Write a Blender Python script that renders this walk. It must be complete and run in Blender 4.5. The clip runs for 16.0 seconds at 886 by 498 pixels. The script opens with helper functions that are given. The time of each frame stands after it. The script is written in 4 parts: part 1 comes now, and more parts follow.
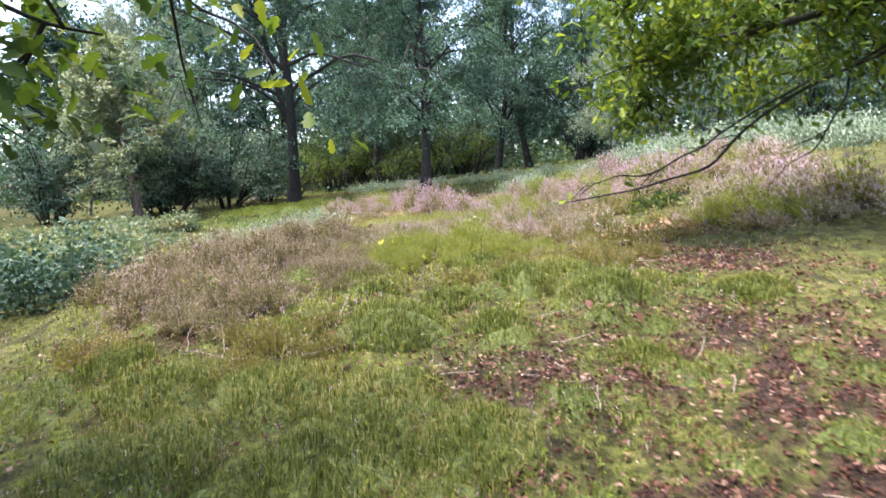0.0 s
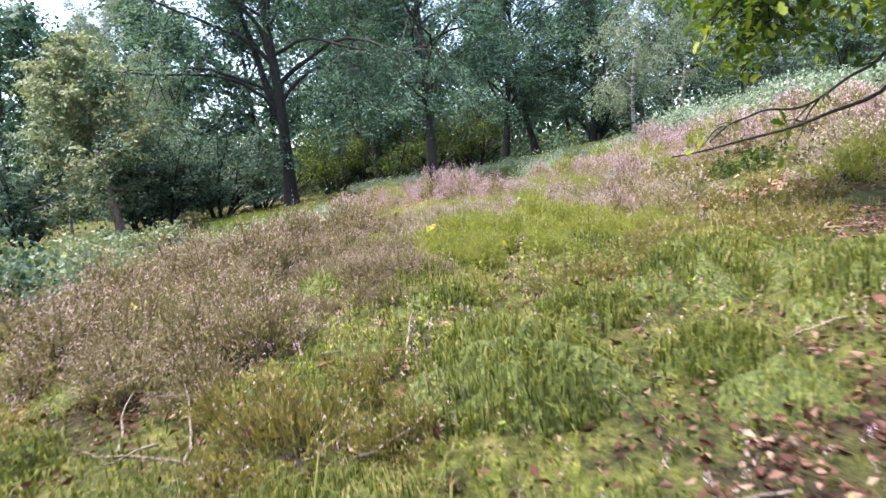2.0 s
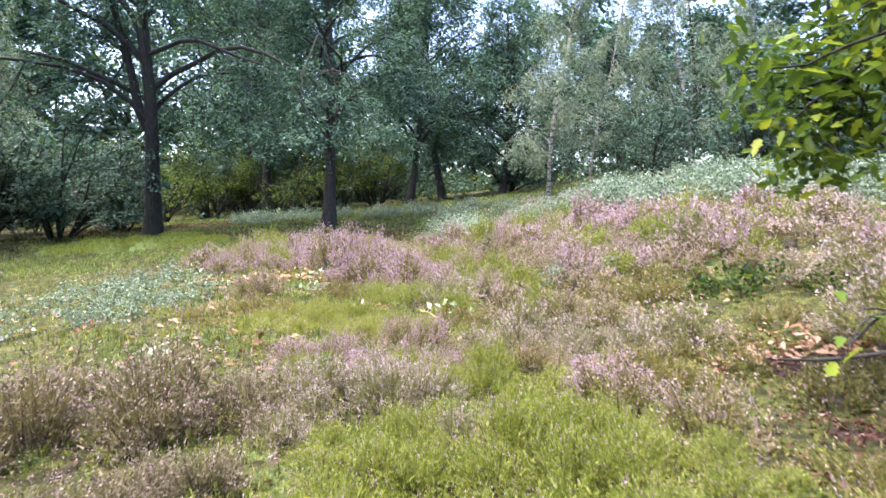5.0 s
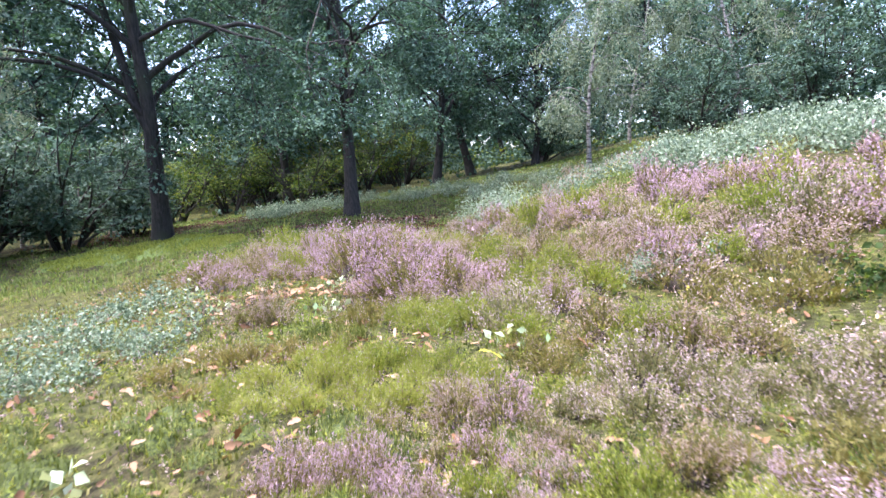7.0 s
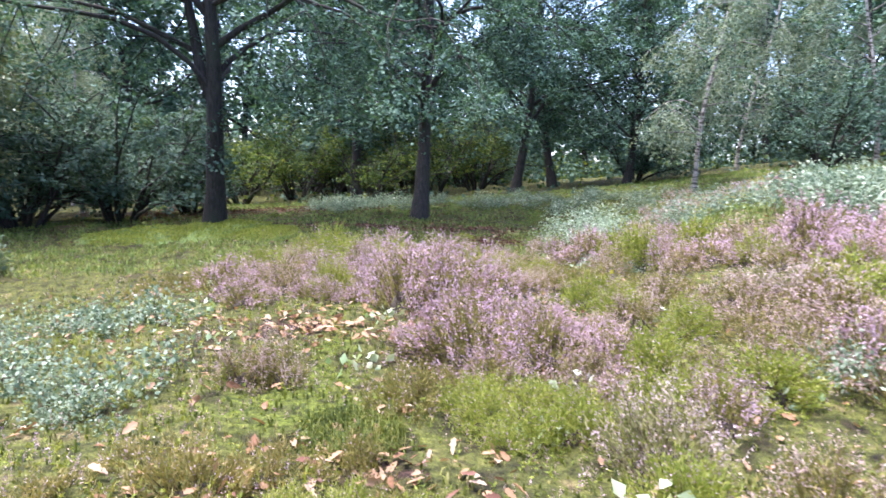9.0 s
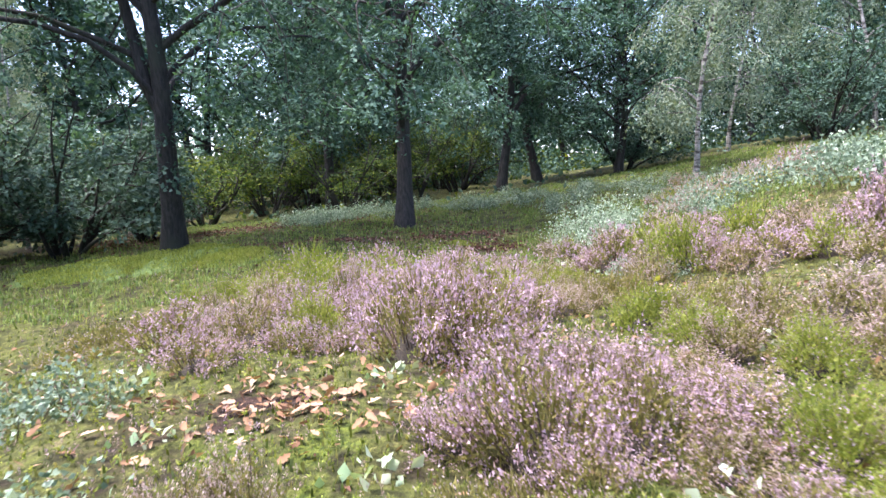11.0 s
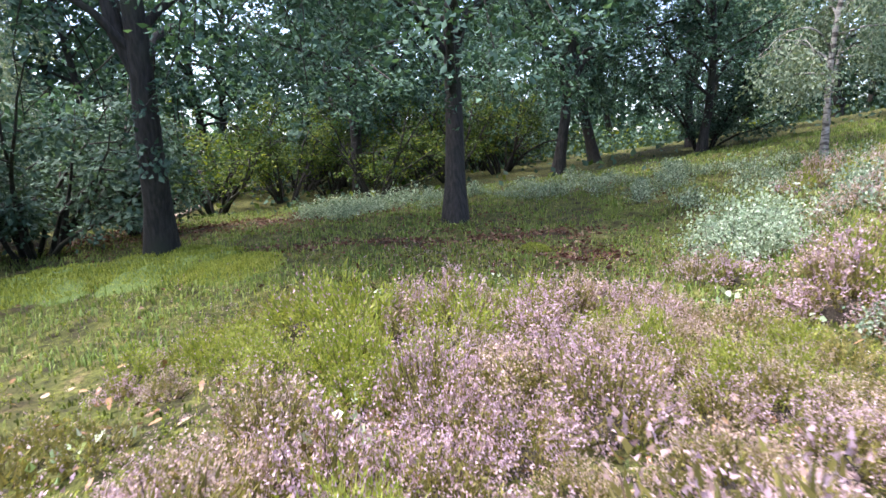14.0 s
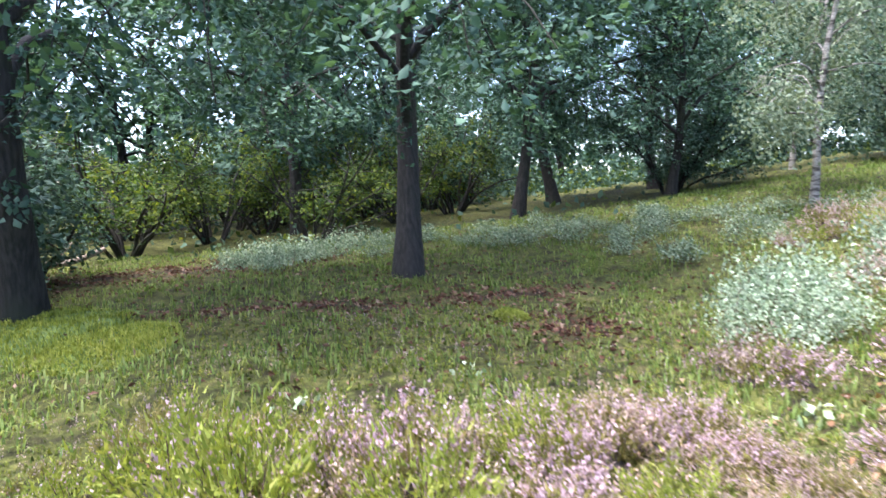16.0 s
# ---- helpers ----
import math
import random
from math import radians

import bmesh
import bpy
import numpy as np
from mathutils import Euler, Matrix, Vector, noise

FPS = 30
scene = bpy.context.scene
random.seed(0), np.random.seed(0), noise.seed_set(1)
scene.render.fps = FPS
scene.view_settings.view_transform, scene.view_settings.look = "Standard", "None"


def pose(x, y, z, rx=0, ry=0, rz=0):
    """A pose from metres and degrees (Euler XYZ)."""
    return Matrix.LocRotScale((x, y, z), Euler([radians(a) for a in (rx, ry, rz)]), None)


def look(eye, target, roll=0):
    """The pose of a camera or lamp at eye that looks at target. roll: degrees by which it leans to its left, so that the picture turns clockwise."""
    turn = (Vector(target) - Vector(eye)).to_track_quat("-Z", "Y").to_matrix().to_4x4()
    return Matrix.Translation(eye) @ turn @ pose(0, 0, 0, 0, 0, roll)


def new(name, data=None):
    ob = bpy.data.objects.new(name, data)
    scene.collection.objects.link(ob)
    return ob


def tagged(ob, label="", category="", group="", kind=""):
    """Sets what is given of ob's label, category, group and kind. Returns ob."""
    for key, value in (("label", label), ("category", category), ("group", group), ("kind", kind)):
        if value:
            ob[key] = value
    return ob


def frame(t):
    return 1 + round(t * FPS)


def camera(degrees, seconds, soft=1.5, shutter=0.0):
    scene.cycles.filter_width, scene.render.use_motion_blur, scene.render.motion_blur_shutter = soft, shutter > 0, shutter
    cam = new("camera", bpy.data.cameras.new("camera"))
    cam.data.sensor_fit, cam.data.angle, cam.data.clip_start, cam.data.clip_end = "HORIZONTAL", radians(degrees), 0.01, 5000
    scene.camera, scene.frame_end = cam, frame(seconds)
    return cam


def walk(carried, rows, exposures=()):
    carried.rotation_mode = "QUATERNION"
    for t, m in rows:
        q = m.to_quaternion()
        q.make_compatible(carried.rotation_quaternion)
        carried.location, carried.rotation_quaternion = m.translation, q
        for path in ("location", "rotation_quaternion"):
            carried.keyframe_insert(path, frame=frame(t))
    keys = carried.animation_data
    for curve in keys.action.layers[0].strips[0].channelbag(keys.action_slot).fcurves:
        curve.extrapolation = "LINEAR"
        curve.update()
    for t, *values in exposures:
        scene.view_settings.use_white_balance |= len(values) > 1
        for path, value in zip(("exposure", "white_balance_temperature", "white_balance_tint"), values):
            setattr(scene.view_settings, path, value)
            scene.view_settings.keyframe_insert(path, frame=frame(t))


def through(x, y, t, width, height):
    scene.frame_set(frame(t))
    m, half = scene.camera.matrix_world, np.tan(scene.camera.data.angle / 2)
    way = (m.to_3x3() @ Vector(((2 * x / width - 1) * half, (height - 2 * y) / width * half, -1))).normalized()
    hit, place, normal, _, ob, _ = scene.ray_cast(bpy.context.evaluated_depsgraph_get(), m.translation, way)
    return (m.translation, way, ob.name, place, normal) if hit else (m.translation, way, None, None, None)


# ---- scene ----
cam = camera(72.6, 16.0, soft=1.5, shutter=0.4)
ROWS = [
    (0.0, 0.123, 0.727, 1.449, 0.52, -6.8, 1.63),
    (0.5, -0.02, 1.219, 1.345, 1.52, -4.19, 0.29),
    (1.0, -0.153, 1.738, 1.22, 2.16, -5.94, -0.27),
    (1.5, -0.356, 2.277, 1.117, 1.8, -6.92, 2.31),
    (2.0, -0.517, 2.815, 1.126, -0.12, -6.78, 5.49),
    (2.5, -0.621, 3.285, 1.172, -0.88, -5.41, 4.95),
    (3.0, -0.678, 3.701, 1.298, -6.3, -7.02, 2.27),
    (3.5, -0.661, 4.143, 1.443, -5.86, -4.56, 1.6),
    (4.0, -0.691, 4.536, 1.456, -7.05, -2.19, 1.12),
    (4.5, -0.658, 4.975, 1.618, -10.33, -6.9, 1.28),
    (5.0, -0.537, 5.428, 1.777, -9.82, -4.59, -0.79),
    (5.2, -0.512, 5.574, 1.762, -7.52, -4.53, 0.58),
    (7.4, -0.436, 7.767, 1.894, -7.67, -7.09, 3.68),
    (7.5, -0.435, 7.888, 1.882, -7.47, -4.5, 2.89),
    (8.0, -0.366, 8.342, 1.921, -5.8, -5.45, 1.51),
    (8.5, -0.389, 8.837, 1.911, -5.56, -6.07, -0.38),
    (9.0, -0.408, 9.332, 1.933, -0.59, -6.49, -2.44),
    (9.1, -0.398, 9.36, 1.923, -0.03, -5.3, -2.31),
    (11.3, -0.734, 11.289, 1.898, -3.53, -6.56, 2.06),
    (11.4, -0.748, 11.396, 1.896, -3.81, -7.04, 2.05),
    (11.5, -0.756, 11.492, 1.92, -3.97, -8.16, 2.44),
    (12.0, -0.776, 12.128, 1.952, 1.13, -6.99, 2.37),
    (12.5, -0.891, 12.619, 1.945, 1.42, -5.85, 2.39),
    (13.0, -0.968, 13.212, 1.948, -3.04, -7.77, 1.8),
    (13.5, -1.045, 13.8, 1.993, -1.92, -7.69, 0.17),
    (14.0, -1.254, 14.319, 1.986, -0.92, -8.0, 1.84),
    (14.5, -1.28, 14.83, 1.992, -3.76, -9.22, 4.05),
    (15.0, -1.245, 15.278, 2.026, -5.36, -7.55, 4.14),
    (15.5, -1.177, 15.84, 2.061, -7.66, -6.26, 1.58),
    (16.0, -1.282, 16.384, 2.111, -5.91, -4.8, 0.9),
]
EXPOSURES = ((0.0, 2.5, 6400, 19), (3.0, 2.46, 6350, 20), (5.0, 2.47, 6150, 23), (8.0, 2.47, 5850, 25), (11.0, 2.4, 6000, 22), (12.5, 2.36, 6000, 22), (14.0, 2.33, 6200, 20), (16.0, 2.58, 6000, 18))
walk(cam, [(t, pose(x, y, z, 90 + pitch, roll, yaw)) for t, x, y, z, yaw, pitch, roll in ROWS], EXPOSURES)

# ---- sky and sun: a bright, thinly overcast late-summer day ----
SUN_ELEVATION, SUN_TURN = 69.0, 258.0
world = bpy.data.worlds.new("sky")
scene.world = world
world.use_nodes = True
wn = world.node_tree.nodes
sky = wn.new("ShaderNodeTexSky")
sky.sky_type, sky.sun_disc = "NISHITA", False
sky.sun_elevation, sky.sun_rotation = radians(SUN_ELEVATION), radians(SUN_TURN)
sky.air_density, sky.dust_density, sky.ozone_density = 1.0, 3.0, 1.0
wn["Background"].inputs["Strength"].default_value = 0.15
world.node_tree.links.new(sky.outputs[0], wn["Background"].inputs["Color"])
sun = new("sun", bpy.data.lights.new("sun", "SUN"))
sun.data.energy, sun.data.angle, sun.data.color = 2.5, radians(28), (1.0, 0.94, 0.83)
sun_from = Vector((math.sin(radians(SUN_TURN)) * math.cos(radians(SUN_ELEVATION)),
                   math.cos(radians(SUN_TURN)) * math.cos(radians(SUN_ELEVATION)), math.sin(radians(SUN_ELEVATION))))
sun.matrix_world = look(sun_from * 60, (0, 0, 0))


# ---- materials ----
def node_mat(name):
    m = bpy.data.materials.new(name)
    m.use_nodes = True
    return m, m.node_tree.nodes, m.node_tree.links, m.node_tree.nodes["Principled BSDF"]


def ramp(nodes, stops):
    r = nodes.new("ShaderNodeValToRGB")
    els = r.color_ramp.elements
    while len(els) < len(stops):
        els.new(0.5)
    for e, (p, c) in zip(els, stops):
        e.position, e.color = p, (*c, 1)
    return r


def leaf_mat(name, colours, through=0.35, rough=0.5, scale=0.6, warm=(1.25, 1.2, 0.6)):
    """Leaves: each one a shade of its own, drifting over the crown, and letting light through."""
    m, n, l, p = node_mat(name)
    geo, noi, tex = n.new("ShaderNodeNewGeometry"), n.new("ShaderNodeTexNoise"), n.new("ShaderNodeTexCoord")
    noi.inputs["Scale"].default_value = scale
    l.new(tex.outputs["Object"], noi.inputs["Vector"])
    add = n.new("ShaderNodeMath")
    add.operation = "MULTIPLY_ADD"
    l.new(geo.outputs["Random Per Island"], add.inputs[0])
    add.inputs[1].default_value = 0.62
    sub = n.new("ShaderNodeMath")
    sub.operation = "MULTIPLY_ADD"
    l.new(noi.outputs["Fac"], sub.inputs[0])
    sub.inputs[1].default_value, sub.inputs[2].default_value = 0.9, -0.26
    l.new(sub.outputs[0], add.inputs[2])
    k = len(colours)
    r = ramp(n, [((i + 0.5) / k, c) for i, c in enumerate(colours)])
    l.new(add.outputs[0], r.inputs[0])
    l.new(r.outputs[0], p.inputs["Base Color"])
    p.inputs["Roughness"].default_value = rough
    p.inputs["Specular IOR Level"].default_value = 0.16
    tr, mix, out = n.new("ShaderNodeBsdfTranslucent"), n.new("ShaderNodeMixShader"), n["Material Output"]
    mul = n.new("ShaderNodeMix")
    mul.data_type, mul.blend_type = "RGBA", "MULTIPLY"
    mul.inputs["Factor"].default_value = 1.0
    l.new(r.outputs[0], mul.inputs["A"])
    mul.inputs["B"].default_value = (*warm, 1)
    l.new(mul.outputs["Result"], tr.inputs["Color"])
    mix.inputs[0].default_value = through
    l.new(p.outputs[0], mix.inputs[1])
    l.new(tr.outputs[0], mix.inputs[2])
    l.new(mix.outputs[0], out.inputs["Surface"])
    return m


def bark_mat(name, dark, light, stretch=(6, 6, 1.2), moss=None, bands=None):
    m, n, l, p = node_mat(name)
    tex, mp = n.new("ShaderNodeTexCoord"), n.new("ShaderNodeMapping")
    mp.inputs["Scale"].default_value = stretch
    l.new(tex.outputs["Object"], mp.inputs[0])
    a, b = n.new("ShaderNodeTexNoise"), n.new("ShaderNodeTexNoise")
    a.inputs["Scale"].default_value, a.inputs["Detail"].default_value = 4.0, 8
    b.inputs["Scale"].default_value = 0.9
    l.new(mp.outputs[0], a.inputs["Vector"])
    l.new(tex.outputs["Object"], b.inputs["Vector"])
    r = ramp(n, [(0.35, dark), (0.68, light)])
    l.new(a.outputs["Fac"], r.inputs[0])
    last = r.outputs[0]
    if moss:
        mr = ramp(n, [(0.5, (0, 0, 0)), (0.68, (1, 1, 1))])
        l.new(b.outputs["Fac"], mr.inputs[0])
        mx = n.new("ShaderNodeMix")
        mx.data_type = "RGBA"
        l.new(mr.outputs[0], mx.inputs["Factor"])
        l.new(last, mx.inputs["A"])
        mx.inputs["B"].default_value = (*moss, 1)
        last = mx.outputs["Result"]
    if bands:
        w, mp2 = n.new("ShaderNodeTexNoise"), n.new("ShaderNodeMapping")
        mp2.inputs["Scale"].default_value = (1.2, 1.2, 5)
        l.new(tex.outputs["Object"], mp2.inputs[0])
        l.new(mp2.outputs[0], w.inputs["Vector"])
        w.inputs["Scale"].default_value = 2.2
        wr = ramp(n, [(0.5, (0, 0, 0)), (0.6, (1, 1, 1))])
        l.new(w.outputs["Fac"], wr.inputs[0])
        mx = n.new("ShaderNodeMix")
        mx.data_type = "RGBA"
        l.new(wr.outputs[0], mx.inputs["Factor"])
        l.new(last, mx.inputs["A"])
        mx.inputs["B"].default_value = (*bands, 1)
        last = mx.outputs["Result"]
    l.new(last, p.inputs["Base Color"])
    p.inputs["Roughness"].default_value = 0.9
    bump = n.new("ShaderNodeBump")
    bump.inputs["Strength"].default_value, bump.inputs["Distance"].default_value = 0.8, 0.03
    l.new(a.outputs["Fac"], bump.inputs["Height"])
    l.new(bump.outputs[0], p.inputs["Normal"])
    return m


def ground_mat():
    """Moss and short turf, with litter where the plan says so and bare sandy humus between."""
    m, n, l, p = node_mat("heath_ground")
    tex = n.new("ShaderNodeTexCoord")

    def noise_at(scale, detail=6):
        q = n.new("ShaderNodeTexNoise")
        q.inputs["Scale"].default_value, q.inputs["Detail"].default_value = scale, detail
        l.new(tex.outputs["Object"], q.inputs["Vector"])
        return q

    def mixed(fac, a, b):
        q = n.new("ShaderNodeMix")
        q.data_type = "RGBA"
        l.new(fac, q.inputs["Factor"])
        l.new(a, q.inputs["A"])
        l.new(b, q.inputs["B"])
        return q.outputs["Result"]

    big, mid, fine = noise_at(0.7), noise_at(5), noise_at(45)
    turf = ramp(n, [(0.3, (0.028, 0.023, 0.012)), (0.44, (0.055, 0.062, 0.016)), (0.58, (0.09, 0.1, 0.022)), (0.72, (0.14, 0.115, 0.055))])
    l.new(mid.outputs["Fac"], turf.inputs[0])
    humus = ramp(n, [(0.3, (0.014, 0.009, 0.007)), (0.55, (0.045, 0.026, 0.019)), (0.75, (0.1, 0.066, 0.05))])
    l.new(fine.outputs["Fac"], humus.inputs[0])
    moss = ramp(n, [(0.35, (0.04, 0.06, 0.01)), (0.65, (0.12, 0.145, 0.02))])
    l.new(fine.outputs["Fac"], moss.inputs[0])
    patch = ramp(n, [(0.56, (0, 0, 0)), (0.72, (0.7, 0.7, 0.7))])
    l.new(big.outputs["Fac"], patch.inputs[0])
    col = mixed(patch.outputs[0], turf.outputs[0], humus.outputs[0])
    for layer, colour in (("moss", moss), ("litter", humus)):
        at = n.new("ShaderNodeAttribute")
        at.attribute_name = layer
        s = n.new("ShaderNodeMath")
        s.operation = "MULTIPLY_ADD"
        l.new(mid.outputs["Fac"], s.inputs[0])
        s.inputs[1].default_value = 1.4
        t = n.new("ShaderNodeMath")
        t.operation = "ADD"
        l.new(at.outputs["Fac"], t.inputs[0])
        t.inputs[1].default_value = -0.95
        l.new(t.outputs[0], s.inputs[2])
        e = ramp(n, [(0.3, (0, 0, 0)), (0.6, (1, 1, 1))])
        l.new(s.outputs[0], e.inputs[0])
        col = mixed(e.outputs[0], col, colour.outputs[0])
    grain, speck = noise_at(17, 8), noise_at(110, 3)
    for q, lo, hi in ((grain, 0.4, 1.25), (speck, 0.5, 1.25)):
        g = ramp(n, [(0.34, (lo, lo, lo)), (0.66, (hi, hi, hi))])
        l.new(q.outputs["Fac"], g.inputs[0])
        mul = n.new("ShaderNodeMix")
        mul.data_type, mul.blend_type = "RGBA", "MULTIPLY"
        mul.inputs["Factor"].default_value = 1.0
        l.new(col, mul.inputs["A"])
        l.new(g.outputs[0], mul.inputs["B"])
        col = mul.outputs["Result"]
    l.new(col, p.inputs["Base Color"])
    p.inputs["Roughness"].default_value = 0.95
    p.inputs["Specular IOR Level"].default_value = 0.2
    bump = n.new("ShaderNodeBump")
    bump.inputs["Strength"].default_value, bump.inputs["Distance"].default_value = 1.0, 0.03
    l.new(fine.outputs["Fac"], bump.inputs["Height"])
    l.new(bump.outputs[0], p.inputs["Normal"])
    return m


M_GROUND = ground_mat()
# crown leaves carry the blue of skylight in their colour
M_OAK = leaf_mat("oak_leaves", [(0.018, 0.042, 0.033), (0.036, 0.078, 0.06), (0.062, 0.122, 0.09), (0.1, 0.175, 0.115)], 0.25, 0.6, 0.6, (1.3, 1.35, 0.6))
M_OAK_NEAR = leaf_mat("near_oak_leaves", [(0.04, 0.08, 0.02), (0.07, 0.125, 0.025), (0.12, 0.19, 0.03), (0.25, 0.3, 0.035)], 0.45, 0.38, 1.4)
# sunlight through the undergrowth is put into this yellow-green
M_LIME = leaf_mat("sunlit_undergrowth", [(0.018, 0.042, 0.016), (0.037, 0.07, 0.02), (0.07, 0.11, 0.024), (0.15, 0.18, 0.03)], 0.45, 0.6)
M_BIRCH = leaf_mat("birch_leaves", [(0.08, 0.125, 0.09), (0.125, 0.175, 0.125), (0.175, 0.23, 0.165), (0.245, 0.29, 0.205)], 0.35, 0.6)
M_HAZEL = leaf_mat("shrub_leaves", [(0.019, 0.044, 0.032), (0.038, 0.078, 0.057), (0.065, 0.118, 0.087), (0.112, 0.18, 0.135)], 0.25, 0.6)
M_PINE = leaf_mat("pine_needles", [(0.08, 0.12, 0.08), (0.12, 0.17, 0.11), (0.17, 0.22, 0.13), (0.26, 0.25, 0.15)], 0.3)
M_BILB = leaf_mat("sapling_leaves", [(0.05, 0.088, 0.05), (0.125, 0.18, 0.12), (0.23, 0.3, 0.215), (0.36, 0.43, 0.33)], 0.3, 0.5, 2.5, (1.1, 1.15, 0.8))
M_BUSH = leaf_mat("birch_bush_leaves", [(0.1, 0.16, 0.09), (0.22, 0.3, 0.2), (0.34, 0.42, 0.31), (0.48, 0.55, 0.44)], 0.3, 0.5, 2.5, (1.1, 1.15, 0.8))
M_YELLOW = leaf_mat("yellow_leaves", [(0.25, 0.32, 0.04), (0.42, 0.42, 0.05), (0.55, 0.52, 0.1)], 0.4)
M_PALE = leaf_mat("pale_sapling_leaves", [(0.22, 0.34, 0.18), (0.36, 0.45, 0.3), (0.5, 0.56, 0.42)], 0.3)
M_BLOOM = leaf_mat("heather_bloom", [(0.24, 0.17, 0.14), (0.37, 0.27, 0.27), (0.45, 0.34, 0.39), (0.52, 0.41, 0.48)], 0.3, 0.8, 1.2, (1.1, 0.9, 1.1))
M_FADED = leaf_mat("faded_bloom", [(0.21, 0.148, 0.115), (0.33, 0.25, 0.222), (0.42, 0.335, 0.315), (0.5, 0.415, 0.4)], 0.3, 0.85, 1.2, (1.1, 1, 0.9))
M_HEATH = leaf_mat("heather_leaves", [(0.085, 0.085, 0.03), (0.14, 0.135, 0.045), (0.2, 0.185, 0.06), (0.27, 0.225, 0.1)], 0.35, 0.7)
M_HEATH_GREEN = leaf_mat("young_heather_leaves", [(0.1, 0.135, 0.025), (0.165, 0.215, 0.037), (0.25, 0.29, 0.058), (0.33, 0.335, 0.105)], 0.4, 0.65)
M_STRAW = leaf_mat("straw_heather", [(0.25, 0.17, 0.115), (0.37, 0.275, 0.215), (0.45, 0.35, 0.295), (0.52, 0.425, 0.385)], 0.3, 0.8, 1.2, (1, 1, 1))
M_GREY = leaf_mat("grey_heather_bloom", [(0.26, 0.19, 0.17), (0.41, 0.32, 0.31), (0.51, 0.41, 0.41), (0.6, 0.5, 0.51)], 0.3, 0.8, 1.2, (1, 1, 1))
M_DULL = leaf_mat("dull_heather_leaves", [(0.08, 0.07, 0.045), (0.14, 0.128, 0.07), (0.2, 0.185, 0.105), (0.28, 0.26, 0.165)], 0.3, 0.8)
M_GREYLEAF = leaf_mat("grey_heather_leaves", [(0.1, 0.11, 0.05), (0.16, 0.165, 0.075), (0.23, 0.225, 0.11), (0.3, 0.28, 0.16)], 0.35, 0.7)
M_GRASS = leaf_mat("grass_blades", [(0.03, 0.045, 0.012), (0.062, 0.088, 0.016), (0.12, 0.145, 0.026), (0.235, 0.21, 0.09)], 0.35, 0.6, 1.6)
M_LITTER = leaf_mat("fallen_leaves", [(0.035, 0.014, 0.01), (0.078, 0.033, 0.023), (0.13, 0.066, 0.047), (0.3, 0.21, 0.165)], 0.12, 0.7, 3.0)
M_MOSS = bark_mat("moss", (0.022, 0.036, 0.008), (0.1, 0.13, 0.02), (14, 14, 14))
M_EDGE_GRASS = leaf_mat("wood_edge_grass", [(0.055, 0.095, 0.028), (0.1, 0.158, 0.04), (0.155, 0.215, 0.055), (0.23, 0.26, 0.1)], 0.35, 0.6, 0.9)
M_TWIG = bark_mat("heather_wood", (0.05, 0.03, 0.022), (0.13, 0.085, 0.06), (30, 30, 10))
M_MOSS_BRIGHT = bark_mat("bright_moss", (0.045, 0.085, 0.016), (0.13, 0.185, 0.034), (9, 9, 9))
# near-black brown that paints the shade inside heather bushes
M_SHADECORE = bark_mat("heather_inner_shade", (0.012, 0.009, 0.006), (0.055, 0.042, 0.025), (40, 40, 30))
# bark darkened further, with the shade of backlit trunks in its colour
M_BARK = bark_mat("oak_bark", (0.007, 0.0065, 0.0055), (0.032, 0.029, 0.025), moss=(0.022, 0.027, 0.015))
M_TAN = leaf_mat("tan_oak_leaves", [(0.12, 0.06, 0.034), (0.22, 0.125, 0.07), (0.33, 0.21, 0.135), (0.43, 0.32, 0.23)], 0.15, 0.75, 3.0)
M_PINEBARK = bark_mat("pine_bark", (0.05, 0.038, 0.032), (0.17, 0.12, 0.095))
M_BIRCHBARK = bark_mat("birch_bark", (0.15, 0.145, 0.13), (0.3, 0.29, 0.27), (3, 3, 6), bands=(0.05, 0.045, 0.04))
M_STICK = bark_mat("dead_wood", (0.12, 0.09, 0.07), (0.36, 0.3, 0.25), (20, 20, 20))


# ---- mesh helpers ----
def np_mesh(name, verts, faces, mat, smooth=False):
    """A mesh from an array of corners and an array of triangles or quads."""
    verts, faces = np.asarray(verts, np.float32), np.asarray(faces, np.int32)
    me = bpy.data.meshes.new(name)
    k = faces.shape[1]
    me.vertices.add(len(verts))
    me.vertices.foreach_set("co", verts.ravel())
    me.loops.add(faces.size)
    me.loops.foreach_set("vertex_index", faces.ravel())
    me.polygons.add(len(faces))
    me.polygons.foreach_set("loop_start", np.arange(0, faces.size, k, dtype=np.int32))
    me.polygons.foreach_set("loop_total", np.full(len(faces), k, np.int32))
    if smooth:
        me.polygons.foreach_set("use_smooth", np.ones(len(faces), bool))
    me.update(calc_edges=True)
    me.materials.append(mat)
    return me


def under(name, me, parent, label=""):
    ob = new(name, me)
    ob.parent = parent
    return tagged(ob, label) if label else ob


def unit(v):
    return v / np.maximum(np.linalg.norm(v, axis=-1, keepdims=True), 1e-9)


